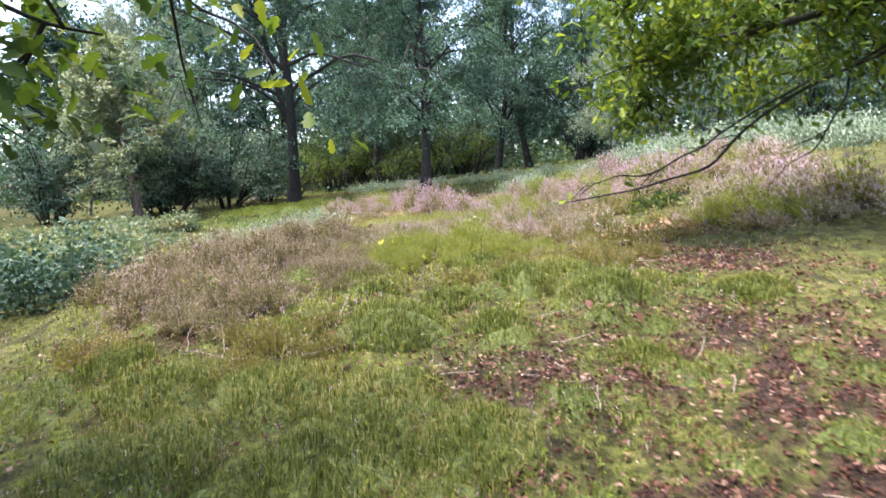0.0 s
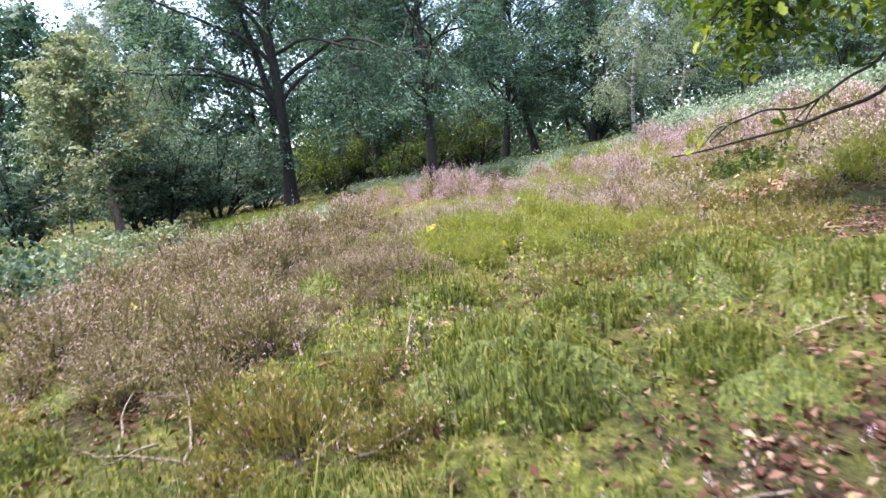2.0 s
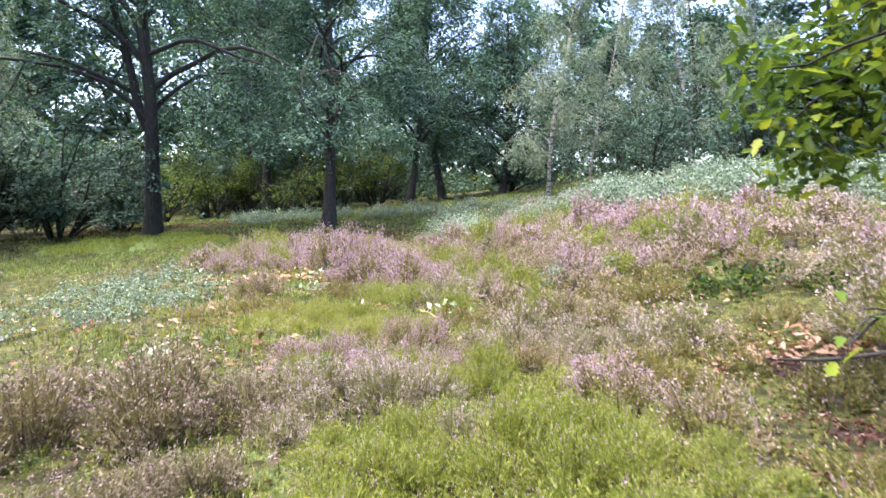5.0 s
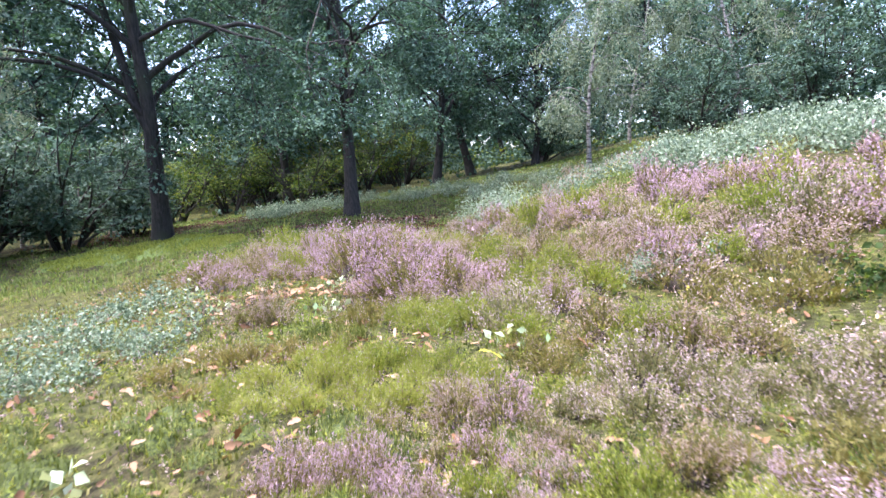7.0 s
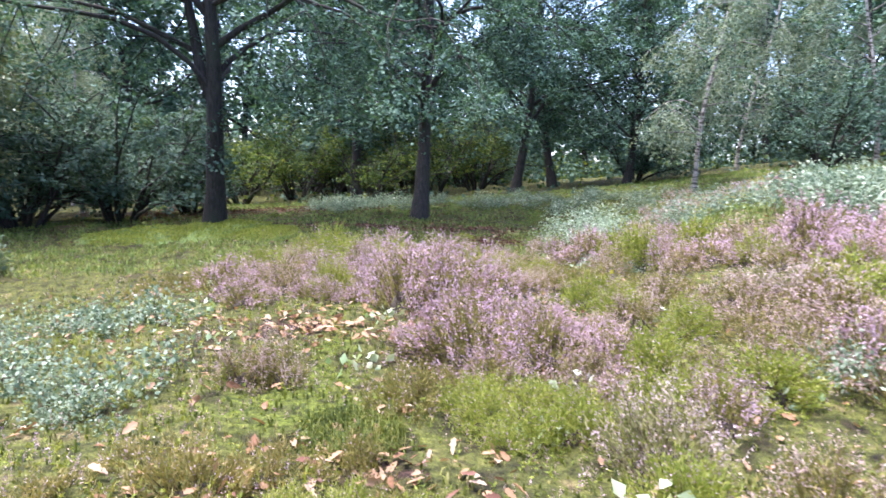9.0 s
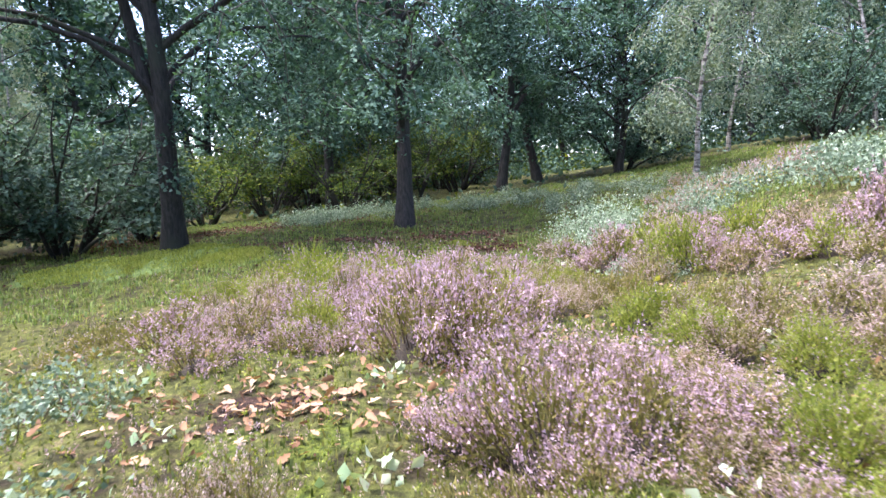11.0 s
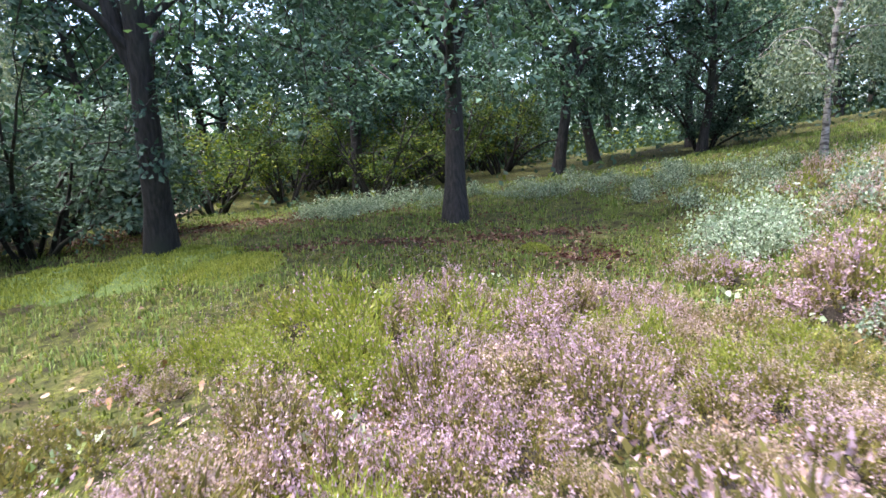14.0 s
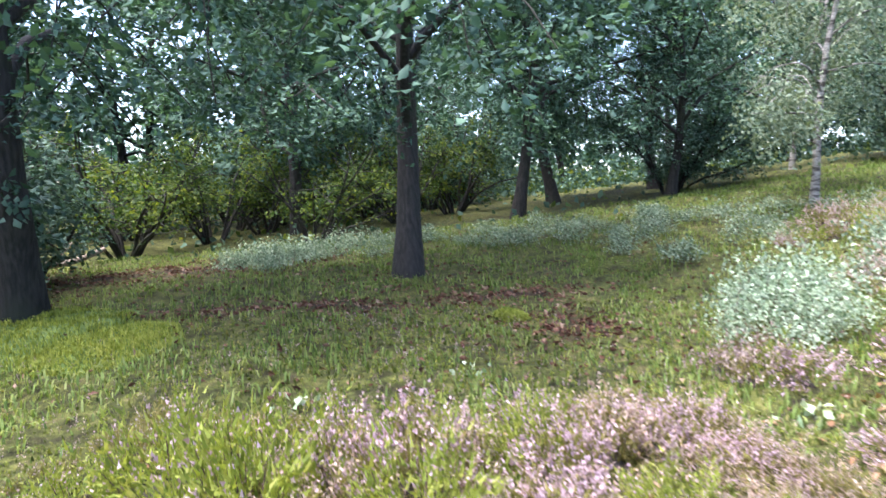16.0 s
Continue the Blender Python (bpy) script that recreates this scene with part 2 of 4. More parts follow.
def leaves(rng, at, way, size, wide=0.55, fold=0.15, spread=1.0, facing=None):
    """Folded leaves: base points, the way each points, and lengths."""
    k = len(at)
    d = unit(way + rng.normal(0, spread, (k, 3)) * 0.5)
    s = unit(np.cross(d, rng.normal(0, 1, (k, 3)) if facing is None else facing + rng.normal(0, 0.3, (k, 3))))
    up = np.cross(d, s)
    L = np.broadcast_to(np.asarray(size, float), (k,))[:, None]
    mid = at + d * L * 0.5 + up * L * fold
    v = np.stack([at, mid + s * L * wide * 0.5, at + d * L, mid - s * L * wide * 0.5], 1).reshape(-1, 3)
    b = np.arange(k)[:, None] * 4
    f = np.concatenate([b + np.array([0, 1, 2]), b + np.array([0, 2, 3])], 1).reshape(-1, 3)
    return v, f


def petals(rng, at, way, size, half=0.42):
    """Tiny flower bells, bracts and scale leaves: one triangle each."""
    k = len(at)
    d = unit(way)
    s = unit(np.cross(d, rng.normal(0, 1, (k, 3))))
    L = np.asarray(size, float)[:, None]
    v = np.stack([at - s * L * half, at + s * L * half, at + d * L], 1).reshape(-1, 3)
    return v, np.arange(3 * k).reshape(-1, 3)


def lobed_leaves(rng, at, way, size):
    """Oak leaves with a wavy edge, folded a little along the rib."""
    k = len(at)
    d = unit(way + rng.normal(0, 0.35, (k, 3)))
    s = unit(np.cross(d, unit(np.array([0, 0, 1.0]) + rng.normal(0, 0.5, (k, 3)))))
    up = np.cross(s, d)
    L = np.broadcast_to(np.asarray(size, float), (k,))[:, None, None]
    along = np.array([0.0, 0.3, 0.42, 0.6, 0.7, 0.85, 1.0])
    half = np.array([0.02, 0.19, 0.13, 0.28, 0.19, 0.22, 0.0])
    left = at[:, None] + L * (d[:, None] * along[:, None] + s[:, None] * half[:, None] + up[:, None] * (half * 0.35)[:, None])
    right = at[:, None] + L * (d[:, None] * along[:, None] - s[:, None] * half[:, None] + up[:, None] * (half * 0.35)[:, None])
    rib = at[:, None] + L * d[:, None] * along[:, None]
    v = np.concatenate([left, rib, right], 1).reshape(-1, 3)
    m = len(along)
    quad = []
    for i in range(m - 1):
        quad += [(i, i + 1, m + i + 1, m + i), (m + i, m + i + 1, 2 * m + i + 1, 2 * m + i)]
    f = (np.arange(k)[:, None, None] * 3 * m + np.array(quad)[None]).reshape(-1, 4)
    return v, f


def tubes(limbs, sides=6):
    """Tapered round limbs along bent lines: [(points, radii)]."""
    vs, fs, base = [], [], 0
    ang = np.linspace(0, 2 * np.pi, sides, endpoint=False)
    for pts, rad in limbs:
        pts, rad = np.asarray(pts, float), np.asarray(rad, float)
        t = unit(np.gradient(pts, axis=0))
        ref = np.array([0.31, 0.95, 0.05])
        a = unit(np.cross(t, ref))
        b = np.cross(t, a)
        ring = pts[:, None] + rad[:, None, None] * (np.cos(ang)[None, :, None] * a[:, None] + np.sin(ang)[None, :, None] * b[:, None])
        vs.append(ring.reshape(-1, 3))
        i = np.arange(len(pts) - 1)[:, None] * sides
        j = np.arange(sides)[None]
        q = np.stack([i + j, i + (j + 1) % sides, i + sides + (j + 1) % sides, i + sides + j], -1).reshape(-1, 4)
        fs.append(q + base)
        base += len(pts) * sides
    return np.concatenate(vs), np.concatenate(fs)


def limb(rng, start, way, length, r0, r1, steps=6, wander=0.25, lift=0.0):
    """A bent limb: points and radii."""
    p, d = np.array(start, float), unit(np.array(way, float))
    pts = [p.copy()]
    for _ in range(steps):
        d = unit(d + rng.normal(0, wander, 3) / math.sqrt(steps) + np.array([0, 0, lift / steps]))
        p = p + d * length / steps
        pts.append(p.copy())
    return np.array(pts), np.linspace(r0, r1, steps + 1)


# ---- the lie of the land ----
BASE = (0.492, 0.564, 0.378)
# x, y, breadth, height of the swells and hollows of the dune
SWELLS = [
    (-6.0, 1.0, 3.0, 0.31), (-2.0, 1.0, 3.0, -0.49), (2.0, 1.0, 3.0, -0.42), (6.0, 1.0, 3.0, -0.23),
    (-6.0, 5.0, 3.0, -0.46), (-2.0, 5.0, 3.0, -0.0), (2.0, 5.0, 3.0, 0.18), (6.0, 5.0, 3.0, -0.18),
    (-6.0, 9.0, 3.0, -0.43), (-2.0, 9.0, 3.0, 0.43), (2.0, 9.0, 3.0, -0.54), (6.0, 9.0, 3.0, -0.12),
    (-6.0, 13.0, 3.0, -0.07), (-2.0, 13.0, 3.0, -0.12), (2.0, 13.0, 3.0, -0.27), (6.0, 13.0, 3.0, 0.21),
    (-6.0, 17.0, 3.0, -0.52), (-2.0, 17.0, 3.0, 0.3), (2.0, 17.0, 3.0, -0.57), (6.0, 17.0, 3.0, 0.01),
    (-6.0, 21.0, 3.0, -0.26), (-2.0, 21.0, 3.0, -0.05), (2.0, 21.0, 3.0, -0.56), (6.0, 21.0, 3.0, 0.34),
    (-6.0, 25.0, 3.0, 0.04), (-2.0, 25.0, 3.0, 0.03), (2.0, 25.0, 3.0, -0.43), (6.0, 25.0, 3.0, -0.47),
    (-14.0, 8.0, 9.0, 0.1), (-14.0, 24.0, 9.0, -0.44), (14.0, 6.0, 9.0, -0.24), (14.0, 20.0, 9.0, 0.82),
    (-8.0, 38.0, 9.0, -0.21), (8.0, 36.0, 9.0, -0.39), (20.0, 38.0, 9.0, 1.32), (0.0, -8.0, 9.0, 0.0),
]
# litter and moss on the plan: x, y, half-width, half-depth
LITTER = ((2.3, 3.4, 2.0, 1.5), (1.9, 3.0, 1.4, 1.1), (1.1, 2.9, 0.9, 0.6), (1.35, 4.3, 1.0, 0.6), (2.3, 4.9, 1.0, 0.6), (0.55, 4.2, 0.6, 0.55), (2.9, 7.0, 1.0, 0.9), (3.4, 9.4, 0.8, 0.6), (-0.68, 12.0, 0.5, 0.28),
          (-1.6, 14.6, 0.8, 0.5), (-2.05, 17.25, 0.4, 0.3), (-2.4, 24.4, 1.7, 0.32), (1.05, 23.2, 0.45, 0.7), (-2.2, 5.3, 0.7, 0.4),
          (0.4, 25.0, 1.3, 0.3), (-6, 28.5, 3.0, 1.2), (1.5, 8.0, 0.3, 0.3), (0.4, 5.9, 0.22, 0.14), (2.4, 8.2, 0.5, 0.45), (2.9, 9.5, 0.6, 0.4), (-11, 29, 3, 2))
MOSS = ((2.5, 24.6, 0.9, 0.6), (0.37, 23.93, 0.22, 0.14), (-5.6, 23.9, 1.6, 0.5), (-1.6, 3.7, 1.0, 0.5), (-2.4, 4.4, 0.7, 0.3), (-0.6, 4.2, 0.6, 0.4),
        (-1.4, 14.0, 0.9, 0.5), (0.7, 5.6, 0.3, 0.2), (-3.9, 17, 1.0, 1.5), (-7.4, 22.7, 1.6, 0.8), (-1.0, 13.0, 1.2, 0.9), (2.3, 27, 1.0, 1.5))


def swell(x, y):
    h = BASE[0] + BASE[1] * 3 * np.tanh(x / 30) + BASE[2] * 4 * np.tanh(y / 40)
    for a, b, s, k in SWELLS:
        h = h + k * np.exp(-((x - a) ** 2 + (y - b) ** 2) / (2 * s * s))
    return h


def ripple(x, y):
    """Small hummocks of moss and turf."""
    n = (np.sin(2.9 * x + 1.3 * np.sin(1.7 * y)) * np.sin(3.3 * y + 1.1 * np.sin(2.3 * x + 1))
         + 0.6 * np.sin(7.1 * x + 2.0 * np.sin(3.1 * y + 2)) * np.sin(6.3 * y + 1.7 * np.sin(4.3 * x)))
    return 0.045 * n


def height(x, y):
    x, y = np.asarray(x, float), np.asarray(y, float)
    return swell(x, y) + ripple(x, y)


def spread_over(plan, x, y):
    v = np.zeros_like(x)
    for a, b, rx, ry in plan:
        v = np.maximum(v, np.exp(-0.7 * (((x - a) / rx) ** 2 + ((y - b) / ry) ** 2)))
    ragged = np.sin(5.3 * x + 2.1 * np.sin(3.7 * y)) * np.sin(4.7 * y + 1.9 * np.sin(4.1 * x + 2)) + 0.6 * np.sin(13 * x + 2 * np.sin(9 * y)) * np.sin(11 * y + 1)
    return v * np.clip(0.78 + 0.4 * ragged, 0.15, 1.05)


def ground():
    far = np.cumsum(0.12 * 1.22 ** np.arange(1, 44))
    xs = np.concatenate([-12 - far[::-1], np.arange(-12, 12.01, 0.15), 12 + far])
    ys = np.concatenate([-2 - far[::-1], np.arange(-2, 27.01, 0.15), 27 + far])
    X, Y = np.meshgrid(xs, ys)
    v = np.stack([X, Y, height(X, Y)], -1).reshape(-1, 3)
    w = len(xs)
    i = (np.arange(len(ys) - 1)[:, None] * w + np.arange(w - 1)[None]).reshape(-1)
    me = np_mesh("ground", v, np.stack([i, i + 1, i + w + 1, i + w], -1), M_GROUND, True)
    for name, plan in (("litter", LITTER), ("moss", MOSS)):
        a = me.attributes.new(name, "FLOAT", "POINT")
        a.data.foreach_set("value", spread_over(plan, v[:, 0], v[:, 1]).astype(np.float32))
    return tagged(new("ground", me), "mossy heath ground with turf, leaf litter and sandy humus", "ground", kind="structure")


ground()


def stand(name, x, y, label, category, group="", turn=0.0, sink=0.03):
    """An Empty on the ground that the parts of a thing hang under."""
    ob = new(name)
    ob.matrix_basis = pose(x, y, float(height(x, y)) - sink, 0, 0, turn)
    return tagged(ob, label, category, group)


# ---- trees ----
def crown_limbs(rng, tall, r, fork, spread, count, droop=0.0, up=0.55, start=2.0):
    """Trunk, main limbs and twigs of a broad tree, and the places where leaves sit."""
    trunk = limb(rng, (0, 0, -0.15), (rng.normal(0, 0.06), rng.normal(0, 0.06), 1), tall * 0.86, r, r * 0.12, 12, 0.16, 0.15)
    trunk[1][0] *= 1.45
    trunk[1][1] *= 1.05
    main, twigs, tips = [], [], []
    P, R = trunk
    for i in range(count):
        k = fork + (0.97 - fork) * (i / max(1, count - 1)) ** 0.9
        j = k * (len(P) - 1)
        a = min(int(j), len(P) - 2)
        p = P[a] + (P[a + 1] - P[a]) * (j - a)
        az = start + i * 2.4 + rng.normal(0, 0.4)
        way = np.array([math.cos(az), math.sin(az), up + 0.7 * (k - fork) + rng.normal(0, 0.15)])
        L = spread * (1.05 - 0.6 * (k - fork) / (1 - fork)) * rng.uniform(0.75, 1.15)
        rr = R[a] * rng.uniform(0.38, 0.6)
        main.append(limb(rng, p, way, L, rr, rr * 0.22, 7, 0.45, -droop))
        low = np.minimum(main[-1][0][:, 2] - 0.17 * tall, 0)
        main[-1][0][:, 2] -= 0.85 * low
        for q in range(5):
            b = rng.integers(2, 8)
            w2 = unit(main[-1][0][-1] - main[-1][0][0]) + rng.normal(0, 0.75, 3) + np.array([0, 0, 0.1 - droop])
            tw = limb(rng, main[-1][0][b], w2, L * rng.uniform(0.3, 0.55), rr * 0.24, 0.008, 4, 0.5, -droop)
            tw[0][:, 2] = np.maximum(tw[0][:, 2], min(0.165 * tall, tw[0][0, 2]))
            twigs.append(tw)
            tips += [tw[0][-1], tw[0][-2], (tw[0][1] + tw[0][2]) / 2]
        tips += list(main[-1][0][3:])
    return trunk, main, twigs, np.array(tips)


def leaf_crown(rng, tips, count, size, blob, mat, name, hang=0.0, wide=0.6, keep=None, thin=1.0):
    """Leaves in domed pads at the twig ends, tops turned to the sky, with gaps between the pads; some pads sag below."""
    sag = tips[rng.random(len(tips)) < 0.4]
    tips = np.concatenate([tips, sag - np.stack([np.zeros(len(sag)), np.zeros(len(sag)), rng.uniform(0.2, 0.8, len(sag))], 1)])
    tips = tips[(tips[:, 2] > 0.15 * tips[:, 2].max()) & (rng.random(len(tips)) < thin)]
    grow = rng.uniform(0.5, 1.3, len(tips)) * blob
    i = rng.choice(len(tips), count, p=grow ** 1.6 / np.sum(grow ** 1.6))
    az, r = rng.uniform(0, 6.283, count), np.sqrt(rng.random(count))
    r = r * (1 + 0.25 * np.sin(3 * az + i) + 0.15 * np.sin(5 * az + 2 * i))
    tilt = rng.normal(0, 0.35, (len(tips), 2))
    off = np.stack([r * np.cos(az), r * np.sin(az), rng.normal(0, 0.16, count) - 0.5 * r * r - hang * r], 1)
    off[:, 2] += off[:, 0] * tilt[i, 0] + off[:, 1] * tilt[i, 1]
    off *= grow[i][:, None]
    at = tips[i] + off
    if keep is not None:
        use = at[:, 2] > keep * rng.uniform(0.75, 1.7, count)
        at, off = at[use], off[use]
    outward = unit(off)
    facing = unit(outward * np.array([0.7, 0.7, 0.2]) + np.array([0, 0, 0.8]))
    way = outward * np.array([1, 1, 0.3]) + np.array([0, 0, -0.3 - hang]) + rng.normal(0, 0.35, (len(at), 3))
    v, f = leaves(rng, at, unit(way), size * rng.uniform(0.7, 1.3, len(at)), wide, facing=facing)
    return np_mesh(name, v, f, mat)


def tree_meshes(kind, seed, tall, r, fork, spread, limbs, count, size, blob, bark, leaf, droop=0.0, up=0.55, hang=0.0, keep=None, second=None, thin=1.0):
    rng = np.random.default_rng(seed)
    trunk, main, twigs, tips = crown_limbs(rng, tall, r, fork, spread, limbs, droop, up)
    if second:
        z, way, length, rr = second
        p = trunk[0][np.argmin(np.abs(trunk[0][:, 2] - z))]
        big = limb(rng, p, way, length, rr, rr * 0.25, 9, 0.3, 0.1)
        main.append(big)
        for q in range(14):
            tw = limb(rng, big[0][rng.integers(3, 10)], rng.normal(0, 1, 3), rng.uniform(0.8, 1.8), 0.03, 0.008, 5, 0.4)
            twigs.append(tw)
            tips = np.concatenate([tips, tw[0][2:]])
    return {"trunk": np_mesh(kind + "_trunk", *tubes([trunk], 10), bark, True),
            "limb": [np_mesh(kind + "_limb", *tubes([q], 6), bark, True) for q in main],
            "twigwork": np_mesh(kind + "_twigs", *tubes(twigs, 3), bark, True),
            "crown": leaf_crown(rng, tips, count, size, blob, leaf, kind + "_crown", hang, keep=keep, thin=thin)}


def plant(name, meshes, x, y, label, category, group="", turn=0.0, scale=1.0, lean=(0, 0)):
    ob = stand(name, x, y, label, category, group)
    ob.matrix_basis = pose(x, y, float(height(x, y)) - 0.05, lean[0], lean[1], 0) @ pose(0, 0, 0, 0, 0, turn) @ Matrix.Scale(scale, 4)
    for part_name, me in meshes.items():
        for one in me if isinstance(me, list) else [me]:
            p = under(part_name, one, ob)
            if part_name not in ("trunk", "limb", "stem"):
                tagged(p, kind="stuff")
    return ob


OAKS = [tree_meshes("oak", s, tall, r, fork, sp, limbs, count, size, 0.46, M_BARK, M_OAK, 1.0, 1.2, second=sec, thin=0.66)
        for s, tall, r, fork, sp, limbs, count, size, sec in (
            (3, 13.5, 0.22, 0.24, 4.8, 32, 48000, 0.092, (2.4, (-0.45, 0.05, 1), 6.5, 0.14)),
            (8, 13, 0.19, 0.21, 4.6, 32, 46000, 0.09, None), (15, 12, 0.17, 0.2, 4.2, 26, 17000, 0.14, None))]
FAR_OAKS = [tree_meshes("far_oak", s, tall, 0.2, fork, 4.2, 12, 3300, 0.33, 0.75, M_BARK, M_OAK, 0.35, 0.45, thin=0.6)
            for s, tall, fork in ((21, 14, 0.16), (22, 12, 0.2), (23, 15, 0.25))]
BIRCHES = [tree_meshes("birch", s, tall, 0.078, 0.12, sp, 26, 18000, 0.085, 0.3, M_BIRCHBARK, M_BIRCH, 1.2, 0.8, 0.9)
           for s, tall, sp in ((31, 11.5, 2.0), (32, 14, 2.4))]
PINES = [tree_meshes("pine", 41, 9, 0.17, 0.3, 2.6, 18, 11000, 0.16, 0.3, M_PINEBARK, M_PINE, 0.1, 0.25)]
HAZELS = []
for s in (51, 52):
    rng = np.random.default_rng(s)
    stems, tips = [], []
    for i in range(13):
        az = rng.uniform(0, 6.28)
        st = limb(rng, (0.25 * math.cos(az), 0.25 * math.sin(az), -0.1), (0.55 * math.cos(az), 0.55 * math.sin(az), 1), rng.uniform(2.6, 4.6), 0.06, 0.012, 7, 0.4)
        stems.append(st)
        tips += [st[0][j] for j in (3, 4, 5, 6, 7)]
        for q in range(4):
            tw = limb(rng, st[0][rng.integers(2, 7)], (rng.normal(), rng.normal(), 0.2), rng.uniform(0.7, 1.6), 0.02, 0.006, 4, 0.4)
            stems.append(tw)
            tips += [tw[0][j] for j in (2, 3, 4)]
    for mat, n in ((M_HAZEL, "hazel"), (M_LIME, "lime_hazel")):
        HAZELS.append({"stem": [np_mesh(n + "_stem", *tubes([q], 5), M_BARK, True) for q in stems[::5]],
                       "twigwork": np_mesh(n + "_twigs", *tubes([q for i, q in enumerate(stems) if i % 5], 5), M_BARK, True),
                       "crown": leaf_crown(rng, np.array(tips), 7500 if n == "hazel" else 4600, 0.13, 0.36, mat, n + "_crown", 0.1, keep=0.35 if n == "hazel" else 0.9, thin=0.6)})

OAK_L = "mature oak with dark furrowed bark, shade in its colour, and dense green crown"
for k, x, y, turn, sc, lean in ((0, -6.1, 24.95, 0, 1.1, (0, -3)), (1, -0.87, 26.3, 200, 1.12, (0, -6)), (2, -4.0, 36.8, 20, 1.3, (0, 0)),
                                (2, 2.8, 34.2, 130, 1.15, (0, 2)), (1, 5.2, 38.4, 300, 1.15, (0, 0)), (2, 7.0, 33.0, 80, 0.85, (0, 1)),
                                (0, 8.6, 37.5, 150, 0.8, (0, 3))):
    plant("oak_tree", OAKS[k], x, y, OAK_L, "tree", "oaks at the edge of the heath", turn, sc, lean)
# oaks beyond the view, added for their shade on the first turf
for x, y, turn, sc in ((6.4, 0.6, 30, 0.8), (-4.2, -3.4, 170, 0.9), (0.8, -5.0, 260, 0.95), (9.5, 1.5, 80, 0.9)):
    plant("oak_tree", OAKS[2], x, y, "oak added at the wood edge to shade the first turf", "tree", "oaks behind the heath", turn, sc)
plant("birch_tree", BIRCHES[0], 7.45, 27.8, "slender silver birch with white bark and drooping pale foliage", "tree", "birches", 40, 1.0)
for x, y, turn, sc in ((16.0, 32.0, 0, 1.05), (20.5, 33.5, 100, 1.1), (12.5, 35.5, 200, 1.0), (-14.5, 33, 50, 0.95), (-12.2, 29.6, 10, 0.7), (-16.5, 28.5, 300, 0.85)):
    plant("birch_tree", BIRCHES[1], x, y, "tall silver birch at the edge of dark woodland", "tree", "birches", turn, sc)
for x, y, turn, sc, lean in ((-11.0, 22.4, 0, 0.8, (0, -6)), (-12.4, 24.9, 140, 0.9, (0, -7))):
    plant("pine_tree", PINES[0], x, y, "old leaning Scots pine with grey-green needle tufts", "tree", "pines", turn, sc, lean)
for k, x, y, turn, sc in ((1, -8.4, 34.0, 0, 1.0), (3, -5.4, 38.6, 80, 1.0), (0, -9.3, 26.4, 30, 1.0), (2, -11.2, 25.2, 150, 1.0), (2, -8.3, 29.0, 240, 0.85), (0, -12.8, 27.3, 90, 1.1),
                          (2, -15.5, 24.0, 60, 1.0), (1, -7.0, 41.0, 90, 1.1), (3, -2.0, 42.0, 0, 1.0), (1, -10.5, 40, 10, 1.0), (3, 1.0, 45, 0, 1.0),
                          (1, -14.5, 34, 200, 1.0), (0, 7.6, 34.2, 20, 0.8), (0, 13.2, 30.5, 120, 0.9), (2, 16.5, 28.6, 10, 0.95), (0, 18.5, 25.5, 44, 1.0), (2, 14.8, 33, 310, 1.0), (1, -3.0, 32.6, 40, 0.75), (3, -6.6, 36.2, 170, 0.9), (1, -0.5, 38.5, 250, 1.0), (3, 1.6, 40.2, 90, 1.0), (0, -4.6, 44, 0, 1.2), (2, 2.8, 47, 20, 1.3)):
    plant("hazel_shrub", HAZELS[k], x, y, "many-stemmed leafy shrub under the oaks", "shrub", "shrubs under the oaks", turn, sc)

# the wood behind and all round
rng = np.random.default_rng(5)
for i in range(64):
    if i < 40:
        x, y = -34 + i * 1.85 + rng.normal(0, 1), rng.choice([43.5, 49.0, 56.0]) + rng.normal(0, 1.2)
        if 0 < x < 15:
            y += 15
    else:
        # ring at the sides and back, mostly unseen, added to close in the light
        a = radians(-40 + (i - 40) / 24 * 262)
        x, y = 3 + 30 * math.cos(-a) * rng.uniform(0.85, 1.15), 14 + 27 * math.sin(-a) * rng.uniform(0.85, 1.15)
    plant("woodland_oak", FAR_OAKS[i % 3], x, y, "woodland oak in the wood around the heath", "tree", "trees of the wood", rng.uniform(0, 360), rng.uniform(0.95, 1.25))


def woodland_floor():
    """Low green growth between the far trunks, thickening with distance."""
    rng = np.random.default_rng(77)
    k = 50000
    x, y = rng.uniform(-40, 45, k), 30 + 36 * rng.random(k)
    low = (y < 41) & (rng.random(k) < 0.85)
    gap = (x > -2) & (x < 12) & (y < 44) & (rng.random(k) < 0.7)
    use = ~(low | gap)
    x, y = x[use], y[use]
    z = height(x, y) + np.abs(rng.normal(0, 1, len(x))) * np.where(x < -1, 1.1, 0.5) * np.clip((y - 36) / 8, 0.25, 1.8)
    v, f = leaves(rng, np.stack([x, y, z], 1), unit(rng.normal(0, 1, (len(x), 3))), rng.uniform(0.12, 0.3, len(x)), 0.7)
    half = len(f) // 3 // 2 * 2
    for fs, mat, label in ((f[:half], M_LIME, "yellow-green undergrowth deep in the wood"), (f[half:], M_HAZEL, "dark green undergrowth deep in the wood")):
        lo = fs.min()
        tagged(new("undergrowth", np_mesh("undergrowth", v[lo:fs.max() + 1], fs - lo, mat)), label, "undergrowth", kind="stuff")


woodland_floor()


